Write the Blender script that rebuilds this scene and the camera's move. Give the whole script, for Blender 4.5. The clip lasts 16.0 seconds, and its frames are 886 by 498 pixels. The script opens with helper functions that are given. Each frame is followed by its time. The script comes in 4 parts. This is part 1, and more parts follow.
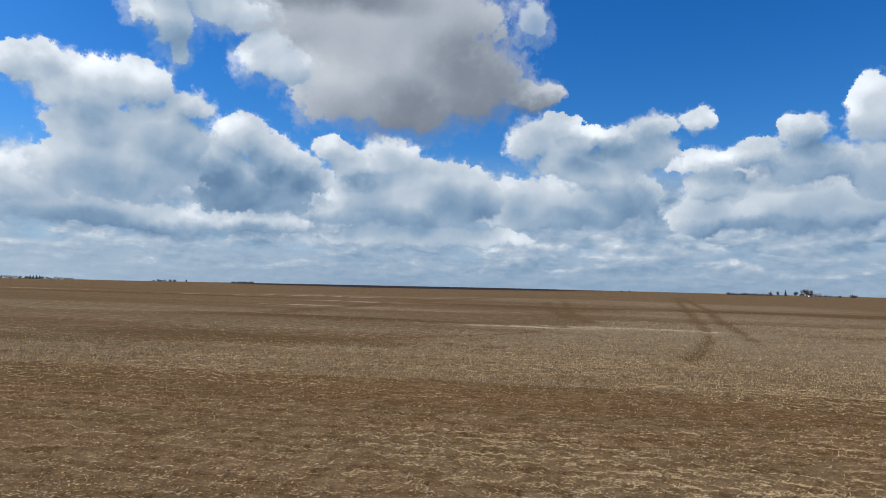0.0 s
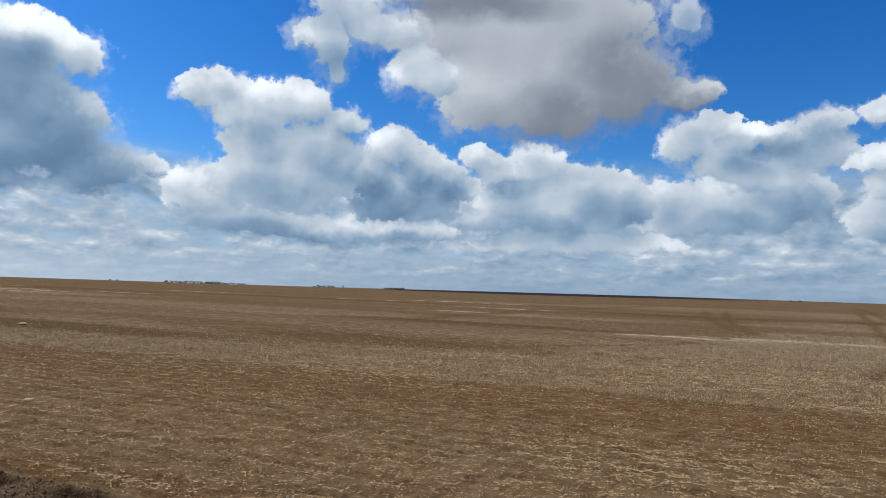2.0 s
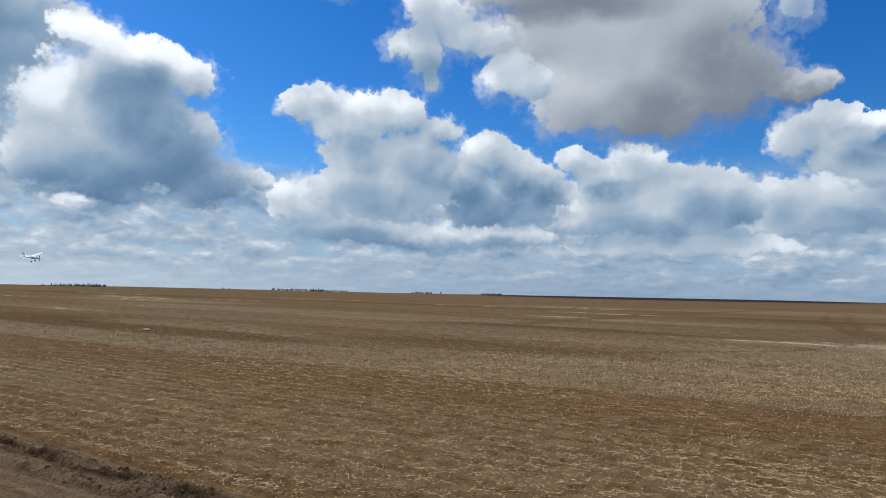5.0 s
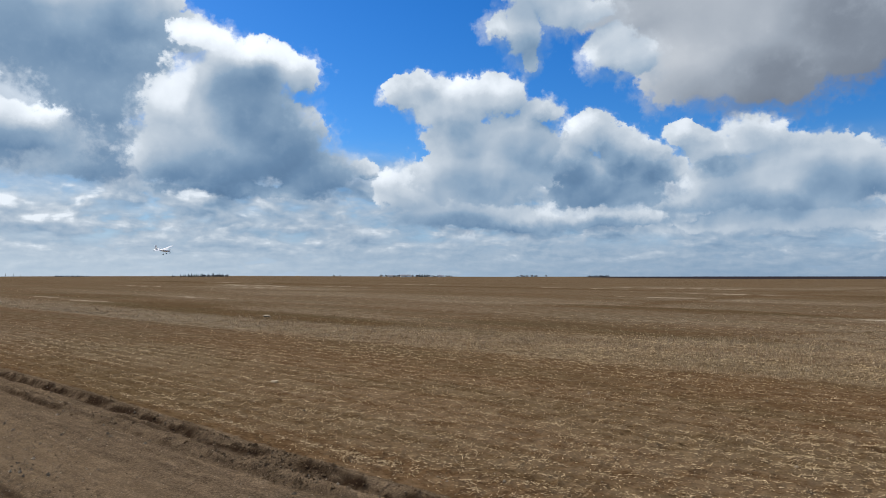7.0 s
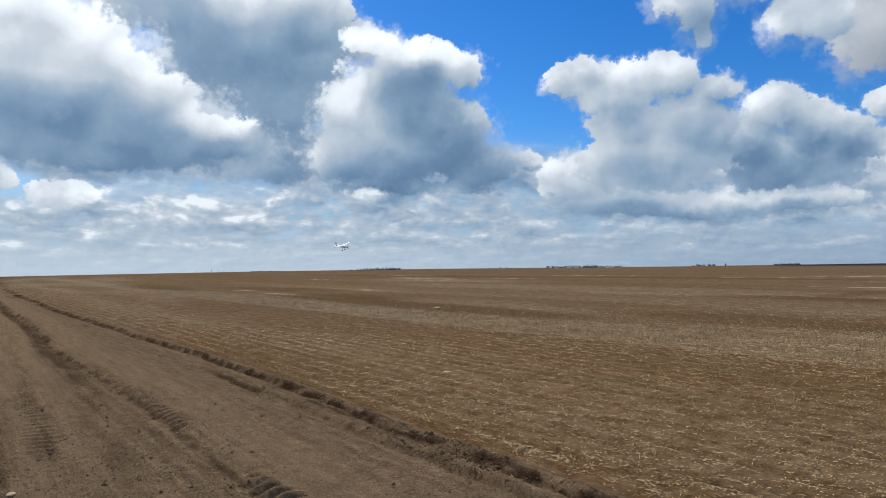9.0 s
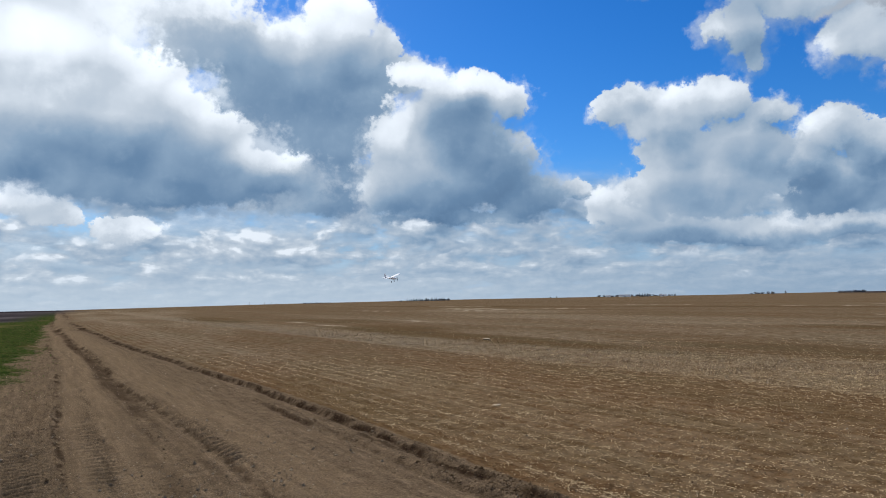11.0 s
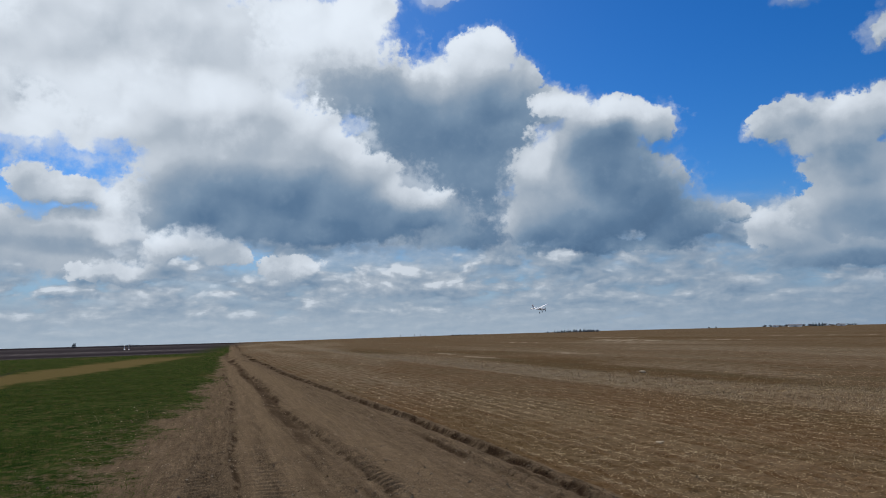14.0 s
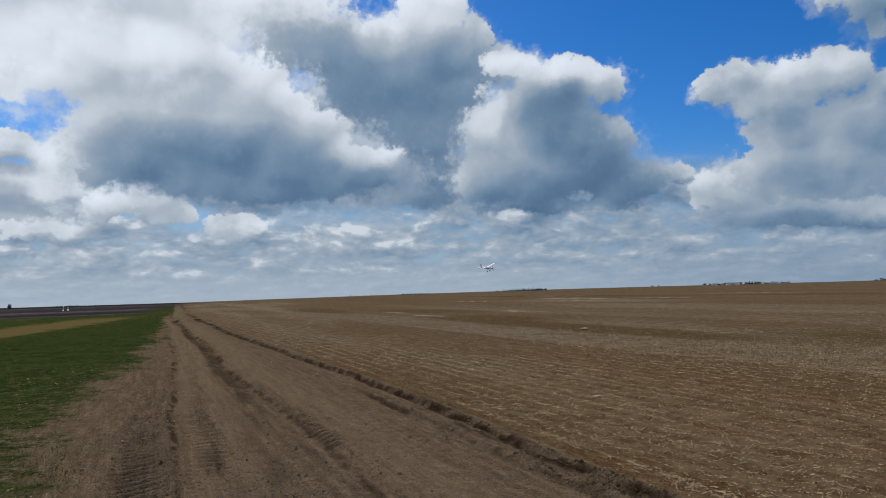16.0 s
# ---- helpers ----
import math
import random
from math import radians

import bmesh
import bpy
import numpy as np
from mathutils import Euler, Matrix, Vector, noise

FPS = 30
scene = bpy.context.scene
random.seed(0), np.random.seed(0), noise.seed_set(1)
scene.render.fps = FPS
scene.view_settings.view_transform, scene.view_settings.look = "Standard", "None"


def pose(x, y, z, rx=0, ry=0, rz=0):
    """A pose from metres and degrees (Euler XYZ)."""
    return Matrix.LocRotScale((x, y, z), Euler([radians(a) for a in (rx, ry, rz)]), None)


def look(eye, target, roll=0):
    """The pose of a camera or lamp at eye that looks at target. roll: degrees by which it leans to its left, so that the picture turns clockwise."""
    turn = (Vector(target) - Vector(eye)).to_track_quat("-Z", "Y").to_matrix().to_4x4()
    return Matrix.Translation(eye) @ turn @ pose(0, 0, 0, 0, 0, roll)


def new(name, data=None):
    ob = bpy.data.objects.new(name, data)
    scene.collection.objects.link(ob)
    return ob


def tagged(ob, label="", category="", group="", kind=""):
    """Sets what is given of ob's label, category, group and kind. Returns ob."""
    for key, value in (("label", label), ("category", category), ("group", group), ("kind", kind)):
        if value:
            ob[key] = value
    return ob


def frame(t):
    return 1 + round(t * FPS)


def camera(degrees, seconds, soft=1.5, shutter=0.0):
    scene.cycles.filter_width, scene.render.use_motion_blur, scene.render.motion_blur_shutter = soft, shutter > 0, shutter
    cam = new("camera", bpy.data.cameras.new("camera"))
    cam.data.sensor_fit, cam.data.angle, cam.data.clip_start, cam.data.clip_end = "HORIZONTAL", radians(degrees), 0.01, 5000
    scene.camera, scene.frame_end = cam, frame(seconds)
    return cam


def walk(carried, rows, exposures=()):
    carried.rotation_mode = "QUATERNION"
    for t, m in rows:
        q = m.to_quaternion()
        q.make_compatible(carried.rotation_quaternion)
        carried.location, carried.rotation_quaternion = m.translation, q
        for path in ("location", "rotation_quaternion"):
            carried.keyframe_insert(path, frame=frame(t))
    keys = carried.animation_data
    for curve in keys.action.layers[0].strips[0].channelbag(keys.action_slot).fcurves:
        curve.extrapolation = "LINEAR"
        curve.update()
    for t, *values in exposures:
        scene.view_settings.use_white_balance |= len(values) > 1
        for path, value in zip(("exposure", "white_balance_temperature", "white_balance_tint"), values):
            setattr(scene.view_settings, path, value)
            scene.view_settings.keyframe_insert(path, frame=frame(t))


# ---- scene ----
# ---------------------------------------------------------------- camera
cam = camera(66.6, 16.0, soft=1.0)

# seconds, x, y, z, yaw to the left, pitch up, roll
PATH = [
    (0, 0.000, 0.000, 1.600, 0.02, 3.20, 1.59),
    (0.5, -0.018, 0.008, 1.605, 4.70, 3.69, 1.54),
    (1, -0.030, 0.018, 1.598, 8.52, 3.56, 1.88),
    (1.5, -0.020, 0.022, 1.599, 10.05, 3.28, 2.27),
    (2, -0.052, 0.038, 1.604, 12.45, 3.40, 2.03),
    (2.5, -0.066, 0.053, 1.602, 16.86, 3.09, 1.87),
    (3, -0.075, 0.066, 1.599, 17.16, 3.33, 1.75),
    (5.5, -0.075, 0.105, 1.587, 22.34, 3.56, 1.05),
    (6, -0.080, 0.081, 1.586, 24.40, 3.18, 0.43),
    (6.5, -0.092, 0.092, 1.583, 26.92, 2.89, 0.36),
    (7, -0.104, 0.101, 1.573, 29.45, 2.14, 0.32),
    (7.5, -0.130, 0.110, 1.577, 32.64, 1.06, -0.36),
    (8, -0.162, 0.102, 1.582, 35.58, 1.07, -1.22),
    (8.5, -0.185, 0.097, 1.583, 40.37, 1.29, -0.96),
    (9, -0.134, 0.103, 1.589, 43.46, 1.45, -0.51),
    (9.5, -0.114, 0.096, 1.593, 44.56, 2.22, -0.28),
    (12, -0.100, 0.090, 1.619, 49.15, 5.38, -1.58),
    (12.5, -0.118, 0.105, 1.619, 49.35, 7.01, -1.90),
    (13, -0.151, 0.069, 1.611, 52.42, 8.53, -1.32),
    (13.5, -0.192, 0.072, 1.609, 56.34, 8.23, -1.36),
    (14, -0.218, 0.092, 1.599, 59.84, 6.99, -1.37),
    (14.5, -0.277, 0.126, 1.599, 61.29, 6.02, -0.86),
    (15, -0.263, 0.151, 1.600, 61.14, 5.17, -1.22),
    (15.5, -0.237, 0.168, 1.584, 59.29, 3.93, -1.20),
    (16, -0.206, 0.206, 1.587, 55.72, 3.44, -1.56),
]


def camera_pose(x, y, z, yaw, pitch, roll):
    a, b = radians(yaw), radians(pitch)
    way = Vector((-math.sin(a) * math.cos(b), math.cos(a) * math.cos(b), math.sin(b)))
    eye = Vector((x, y, z))
    return look(eye, eye + way * 2, roll)


EXPOSURES = [(0, 0.0, 6600, 10), (3, 0.0, 6600, 10), (6, -0.02, 6600, 10), (9.5, -0.02, 6600, 10), (12, -0.24, 6400, 10), (13, -0.48, 6400, 10), (14, -0.48, 6400, 10), (16, -0.48, 6400, 10)]
walk(cam, [(row[0], camera_pose(*row[1:])) for row in PATH], EXPOSURES)

# ---------------------------------------------------------------- world and sun
SUN_AZIMUTH, SUN_ELEVATION = -84.0, 40.0  # degrees, azimuth from +y to the right

sun = new("sun", bpy.data.lights.new("sun", "SUN"))
sun.data.energy, sun.data.angle, sun.data.color = 4.6, radians(0.6), (1.0, 0.93, 0.82)
_a, _e = radians(SUN_AZIMUTH), radians(SUN_ELEVATION)
sun_way = Vector((math.sin(_a) * math.cos(_e), math.cos(_a) * math.cos(_e), math.sin(_e)))
sun.matrix_world = look(sun_way * 200, (0, 0, 0))


class Net:
    """Short calls that add nodes to a tree and join them."""

    def __init__(self, tree):
        self.tree = tree
        tree.nodes.clear()

    def add(self, kind, inputs=(), **props):
        node = self.tree.nodes.new(kind)
        if "operation" in props:
            node.operation = props["operation"]
        if "use_clamp" in props:
            node.use_clamp = props["use_clamp"]
        if "dims" in props:
            node.noise_dimensions = props["dims"]
        if "attribute" in props:
            node.attribute_name = props["attribute"]
        for key, value in dict(inputs).items():
            if isinstance(value, bpy.types.NodeSocket):
                self.tree.links.new(value, node.inputs[key])
            else:
                node.inputs[key].default_value = value
        return node

    def m(self, op, *args, clamp=False):
        return self.add("ShaderNodeMath", enumerate(args), operation=op, use_clamp=clamp).outputs[0]

    def v(self, op, *args):
        node = self.add("ShaderNodeVectorMath", enumerate(args), operation=op)
        return node.outputs["Value"] if op in ("DOT_PRODUCT", "LENGTH") else node.outputs[0]

    def scaled(self, colour, k):
        return self.v("MULTIPLY", colour, self.xyz(k, k, k))

    def xyz(self, x, y, z=0.0):
        return self.add("ShaderNodeCombineXYZ", enumerate((x, y, z))).outputs[0]

    def step(self, x, low, high):
        """0 below low, 1 above high, smooth between."""
        node = self.add("ShaderNodeMapRange", {0: x, 1: low, 2: high, 3: 0.0, 4: 1.0})
        node.interpolation_type = "SMOOTHSTEP"
        return node.outputs[0]

    def noise(self, vector, scale, detail=4.0, rough=0.55, distortion=0.0, dims="3D"):
        return self.add("ShaderNodeTexNoise", {"Vector": vector, "Scale": scale, "Detail": detail, "Roughness": rough,
                                               "Distortion": distortion}, dims=dims)

    def puffs(self, vector, scale, detail=0.0):
        node = self.add("ShaderNodeTexVoronoi")
        node.voronoi_dimensions, node.feature, node.normalize = "2D", "SMOOTH_F1", True
        self.tree.links.new(vector, node.inputs["Vector"])
        for key, value in (("Scale", scale), ("Detail", detail), ("Roughness", 0.5), ("Lacunarity", 2.2), ("Smoothness", 0.5)):
            node.inputs[key].default_value = value
        return node.outputs["Distance"]

    def mix(self, f, a, b):
        node = self.add("ShaderNodeMix")
        node.data_type = "RGBA"
        for socket, value in ((node.inputs["Factor"], f), (node.inputs[6], a), (node.inputs[7], b)):
            if isinstance(value, bpy.types.NodeSocket):
                self.tree.links.new(value, socket)
            else:
                socket.default_value = (*value, 1.0) if isinstance(value, tuple) and len(value) == 3 else value
        return node.outputs[2]

    def ramp(self, x, stops):
        node = self.add("ShaderNodeValToRGB", {0: x})
        band = node.color_ramp
        while len(band.elements) < len(stops):
            band.elements.new(0.5)
        for el, (pos, col) in zip(band.elements, stops):
            el.position, el.color = pos, (*col, 1.0)
        return node.outputs[0]


class CloudySky:
    """Clear sky with cumulus clouds, each a heap of round masses (azimuth, elevation, half-width, half-height in degrees)."""

    SHADES = [(0.0, (0.095, 0.176, 0.298)), (0.25, (0.150, 0.254, 0.396)), (0.48, (0.270, 0.384, 0.518)),
              (0.68, (0.43, 0.517, 0.615)), (0.81, (0.60, 0.665, 0.735)), (0.90, (0.875, 0.925, 0.98)), (1.0, (1.25, 1.31, 1.37))]
    WARM_SHADES = [(0.0, (0.155, 0.178, 0.222)), (0.25, (0.230, 0.265, 0.320)), (0.48, (0.345, 0.390, 0.452)),
                   (0.68, (0.47, 0.51, 0.565)), (0.81, (0.61, 0.64, 0.68)), (0.90, (0.90, 0.93, 0.96)), (1.0, (1.25, 1.31, 1.37))]

    def __init__(self, world):
        self.net = n = Net(world.node_tree)
        way = n.v("NORMALIZE", n.add("ShaderNodeTexCoord").outputs["Generated"])
        sep = n.add("ShaderNodeSeparateXYZ", {0: way}).outputs
        self.el = n.m("DEGREES", n.m("ARCSINE", sep[2]))
        self.az = n.m("DEGREES", n.m("ARCTAN2", sep[0], sep[1]))
        self.flat = flat = n.xyz(self.az, self.el)
        air = n.add("ShaderNodeTexSky")
        air.sky_type, air.sun_disc = "NISHITA", False
        air.sun_elevation, air.sun_rotation = radians(SUN_ELEVATION), radians(SUN_AZIMUTH)
        air.air_density, air.dust_density, air.ozone_density = 1.0, 0.3, 3.0
        blue = n.add("ShaderNodeHueSaturation", {"Saturation": 1.40, "Value": 0.093, "Color": air.outputs[0]}).outputs[0]
        blue = n.v("MULTIPLY", blue, (0.70, 1.00, 1.30))
        self.colour = n.mix(n.step(self.el, 12.0, -1.0), blue, (0.36, 0.50, 0.68))
        # outlines wander at a large and a small size
        wide = n.v("SUBTRACT", n.noise(flat, 0.13, 2.0, 0.5).outputs["Color"], (0.5, 0.5, 0.5))
        small = n.v("SUBTRACT", n.noise(flat, 0.55, 5.5, 0.62).outputs["Color"], (0.5, 0.5, 0.5))
        self.soft = n.v("MULTIPLY_ADD", small, (1.1, 0.9, 0.0), n.v("MULTIPLY_ADD", wide, (4.0, 2.6, 0.0), flat))
        self.place = n.v("MULTIPLY_ADD", small, (2.3, 2.0, 0.0), n.v("MULTIPLY_ADD", wide, (2.2, 1.8, 0.0), flat))
        self.sunward = n.v("ADD", self.place, (-0.45, 1.25, 0.0))
        billow = n.v("MULTIPLY_ADD", n.v("SUBTRACT", n.noise(flat, 0.30, 2.0, 0.5).outputs["Color"], (0.5, 0.5, 0.5)), (2.4, 2.0, 0.0), flat)
        # forward scattering: thin cloud glows round the sun
        near_sun = n.v("DOT_PRODUCT", way, tuple(sun_way))
        self.near_sun = near_sun
        self.glow = n.m("MULTIPLY_ADD", n.step(near_sun, 0.84, 0.97), 0.22, n.m("MULTIPLY", n.step(near_sun, 0.45, 0.90), 0.14))
        # heaped domes, and the same seen a little towards the sun, for their lit and shaded sides
        self.domes = self.dome(billow)
        self.shape = self.dome(billow, 0.18)
        self.relief = n.m("SUBTRACT", self.shape, self.dome(n.v("ADD", billow, (-0.55, 0.95, 0.0)), 0.18))
        self.fine = n.m("SUBTRACT", n.noise(flat, 1.3, 4.0, 0.58).outputs[0], 0.5)
        self.veil = n.noise(flat, 0.22, 3.0, 0.5).outputs[0]
        self.rough = n.m("MULTIPLY_ADD", self.domes, 0.85, n.m("MULTIPLY_ADD", self.fine, 1.15, -0.24))
        self.far_clouds(sep)

    def dome(self, where, share=0.50):
        n = self.net
        big = n.puffs(where, 0.27, 0.0)
        mid = n.puffs(n.v("ADD", where, (7.3, 3.1, 0.0)), 0.62, 1.0)
        return n.m("SUBTRACT", 1.0, n.m("MULTIPLY_ADD", big, 0.75, n.m("MULTIPLY", mid, share)))

    def rows_of_puffs(self, wide, tall, seed, low, high, open_at, contrast):
        """Far rows of small cumulus between two elevations: lit tops, blue-grey bases."""
        n = self.net
        where = n.v("MULTIPLY_ADD", self.flat, (wide, tall, 0.0), (seed, seed * 1.7, seed))
        where = n.v("MULTIPLY_ADD", n.v("SUBTRACT", n.noise(where, 0.9, 2.0, 0.5).outputs["Color"], (0.5, 0.5, 0.5)), (0.7, 0.45, 0.0), where)

        def body(p):
            heap = n.m("SUBTRACT", 1.0, n.puffs(p, 1.7, 2.0))
            return n.m("MULTIPLY_ADD", n.noise(p, 1.0, 4.5, 0.53).outputs[0], 0.74, n.m("MULTIPLY", heap, 0.28))

        here, above = body(where), body(n.v("ADD", where, (-0.08, 0.26, 0.0)))
        shown = n.m("MULTIPLY", n.step(self.el, low[0], low[1]), n.step(self.el, high[1], high[0]))
        alpha = n.m("MULTIPLY", n.step(here, open_at, open_at + 0.11), shown)
        light = n.m("MULTIPLY_ADD", n.m("SUBTRACT", here, above), contrast, n.m("MULTIPLY_ADD", self.glow, 0.6, 0.595))
        light = n.m("MULTIPLY_ADD", n.m("SUBTRACT", here, open_at + 0.10), -0.45, light)
        light = n.m("MINIMUM", n.m("MULTIPLY_ADD", self.fine, 0.26, light, clamp=True), n.m("MULTIPLY_ADD", self.glow, 0.3, 0.87))
        self.colour = n.mix(n.m("MULTIPLY", alpha, 0.95), self.colour, n.ramp(light, self.SHADES))

    def far_clouds(self, sep):
        n = self.net
        # the open sky behind and overhead, out of the view, carries scattered clouds too
        up = n.m("ADD", n.m("MAXIMUM", sep[2], 0.0), 0.10)
        level = n.xyz(n.m("DIVIDE", sep[0], up), n.m("DIVIDE", sep[1], up))
        body = n.noise(level, 1.3, 6.0, 0.60).outputs[0]
        beyond = n.m("MAXIMUM", n.step(self.el, 31.0, 37.0), n.m("MAXIMUM", n.step(self.az, 40.0, 50.0), n.step(self.az, -102.0, -112.0)))
        shade = n.ramp(n.m("MULTIPLY_ADD", n.step(body, 0.52, 0.70), -0.6, 1.0), self.SHADES)
        self.colour = n.mix(n.m("MULTIPLY", n.step(body, 0.47, 0.56), beyond), self.colour, shade)
        # a thin broken sheet behind the nearer clouds
        where = n.v("MULTIPLY_ADD", self.flat, (0.55, 1.25, 0.0), (3.0, 11.0, 5.0))
        here, up = (n.noise(p, 0.22, 6.0, 0.58).outputs[0] for p in (where, n.v("ADD", where, (-0.2, 0.7, 0.0))))
        thin = n.m("MULTIPLY", n.step(here, 0.36, 0.52), n.m("MULTIPLY", n.step(self.el, 11.5, 7.5), n.step(self.az, -110.0, -80.0)))
        tone = n.m("MULTIPLY_ADD", n.m("SUBTRACT", here, up), 1.6, n.m("ADD", 0.55, self.glow))
        self.colour = n.mix(n.m("MULTIPLY", thin, 0.75), self.colour, n.ramp(tone, self.SHADES))
        self.rows_of_puffs(0.30, 1.00, 4.0, (-1.5, -0.5), (1.6, 3.2), 0.43, 1.1)
        self.rows_of_puffs(0.20, 0.54, 9.0, (0.8, 1.8), (4.0, 6.0), 0.48, 2.0)
        self.rows_of_puffs(0.15, 0.31, 2.0, (2.4, 3.8), (7.0, 10.0), 0.50, 2.4)
        haze = n.m("MULTIPLY", n.step(self.el, 4.0, -0.5), 0.70)
        mist = n.mix(n.step(self.near_sun, 0.15, 0.85), (0.26, 0.37, 0.50), (0.60, 0.69, 0.77))
        self.colour = n.mix(haze, self.colour, mist)

    @staticmethod
    def heap(n, where, masses, blend):
        """1 in the middle of a mass, 0 on its rim, less outside; masses melt together."""
        least = None
        for a, e, w, h in masses:
            off = n.v("MULTIPLY_ADD", where, (1 / w, 1 / h, 0.0), (-a / w, -e / h, 0.0))
            d = n.v("DOT_PRODUCT", off, off)
            least = d if least is None else n.m("SMOOTH_MIN", least, d, blend)
        return n.m("SUBTRACT", 1.0, least)

    def cloud(self, masses, shaded, lit=(), dim=1.0, soft=1.0, warm=False, thin=1.0, shine=0.16, relief=0.46, base=None):
        """Lay one cloud over the sky so far."""
        given = (("sky", self.colour), ("place", self.place), ("sunward", self.sunward), ("soft", self.soft), ("rough", self.rough),
                 ("shape", self.shape), ("relief", self.relief), ("fine", self.fine), ("glow", self.glow), ("veil", self.veil))
        group = bpy.data.node_groups.new("cloud", "ShaderNodeTree")
        n = Net(group)
        for key, _ in given:
            kind = {"sky": "NodeSocketColor", "place": "NodeSocketVector", "sunward": "NodeSocketVector", "soft": "NodeSocketVector"}
            group.interface.new_socket(name=key, in_out="INPUT", socket_type=kind.get(key, "NodeSocketFloat"))
        group.interface.new_socket(name="sky", in_out="OUTPUT", socket_type="NodeSocketColor")
        inside = n.add("NodeGroupInput").outputs
        rough, dark_place = inside["rough"], inside["soft"]
        thick = self.heap(n, inside["place"], masses, 0.35)
        # broken at the rim, closed within
        body = n.m("ADD", n.m("MAXIMUM", rough, n.m("MULTIPLY_ADD", thick, 0.7, -0.55)), thick)
        cover = n.m("ADD", rough, self.heap(n, inside["sunward"], masses, 0.35))  # what lies between a spot and the sun
        if base is not None:  # flat underside
            over = n.m("SUBTRACT", n.add("ShaderNodeSeparateXYZ", {0: inside["place"]}).outputs[1], base)
            body = n.m("MINIMUM", body, n.m("MULTIPLY", over, 0.9))
        below = n.step(n.m("SUBTRACT", cover, body), 0.0, 1.0)
        width = n.m("MULTIPLY_ADD", n.step(inside["veil"], 0.42, 0.66), 0.55 * soft, 0.24 * soft)
        width = n.m("MULTIPLY_ADD", below, 0.60 * soft, width)
        alpha = n.m("MAXIMUM", n.step(n.m("DIVIDE", body, width), 0.0, 1.0), n.step(n.m("MINIMUM", thick, body), 0.12, 0.55))
        # torn, see-through wisps beyond the rim
        wisp = n.m("MULTIPLY", n.step(n.m("MULTIPLY_ADD", inside["fine"], 1.0, body), -0.36 * soft, 0.55), n.step(inside["veil"], 0.34, 0.62))
        alpha = n.m("MULTIPLY", n.m("MAXIMUM", alpha, n.m("MULTIPLY", wisp, 0.55)), thin)
        light = n.m("MULTIPLY_ADD", n.step(cover, -0.7, 1.5), -0.24, n.m("MULTIPLY_ADD", inside["shape"], 0.45 * relief, 0.78 - 0.17 * relief))
        light = n.m("MULTIPLY_ADD", below, -0.16, light)
        if shaded:
            dark = n.step(self.heap(n, dark_place, shaded, 1.0), -1.9, 1.1)
            dark = n.m("MULTIPLY", dark, n.step(cover, -1.0, 1.2))
            light = n.m("MULTIPLY_ADD", dark, -0.50 * dim, light)
        if lit:
            light = n.m("MULTIPLY_ADD", n.step(self.heap(n, dark_place, lit, 0.8), -1.8, 1.0), shine, light)
        light = n.m("MULTIPLY_ADD", inside["relief"], relief, n.m("ADD", light, inside["glow"]))
        light = n.m("MAXIMUM", n.m("MULTIPLY_ADD", inside["fine"], 0.10 + 0.2 * relief, light), 0.0)
        light = n.m("MAXIMUM", n.m("MULTIPLY_ADD", light, 1.26, -0.145), 0.0)
        # the brightest parts still show their forms
        light = n.m("DIVIDE", n.m("MULTIPLY", light, 1.15), n.m("MULTIPLY_ADD", n.m("MULTIPLY", light, light), 0.35, 1.0))
        out = n.add("NodeGroupOutput")
        group.links.new(n.mix(alpha, inside["sky"], n.ramp(light, self.WARM_SHADES if warm else self.SHADES)), out.inputs[0])
        node = self.net.add("ShaderNodeGroup")
        node.node_tree = group
        for key, socket in given:
            self.net.tree.links.new(socket, node.inputs[key])
        self.colour = node.outputs[0]

    def finish(self, strength):
        n = self.net
        tinted = n.v("MULTIPLY", self.colour, (0.97, 1.0, 1.035))
        back = n.add("ShaderNodeBackground", {"Color": tinted, "Strength": strength})
        out = n.add("ShaderNodeOutputWorld")
        n.tree.links.new(back.outputs[0], out.inputs[0])


world = bpy.data.worlds.new("world")
world.use_nodes = True
scene.world = world
world.cycles.sampling_method, world.cycles.sample_map_resolution = "MANUAL", 512
sky = CloudySky(world)
# left scraps
sky.cloud(
    [(-88.8, 11.3, 2.3, 1.3), (-87.9, 8.4, 3.9, 1.8), (-85.6, 9.4, 2.3, 1.9), (-89.2, 6.3, 4.1, 1.7), (-84.0, 10.9, 2.9, 2.1), (-81.5, 8.5, 4.0, 2.2), (-92.3, 7.5, 3.8, 2.3), (-91.6, 11.5, 2.0, 1.6)],
    [(-88.4, 10.1, 2.1, 0.7), (-89.3, 7.1, 3.1, 0.6), (-81.9, 7.4, 3.2, 0.6)],
    [(-85.4, 9.6, 2.6, 1.7)],
    soft=1.5, dim=0.35, shine=0.3,
)
# small bright cumulus
sky.cloud(
    [(-80.4, 7.8, 2.5, 1.8), (-82.4, 6.8, 1.7, 1.2), (-78.2, 6.6, 2.2, 1.2), (-73.0, 5.6, 2.7, 0.9), (-85.2, 5.2, 4.4, 0.9)],
    [(-83.3, 4.7, 5.4, 0.5)],
    [(-80.7, 8.1, 2.4, 1.3)],
    dim=0.4, soft=1.3, shine=0.3,
)
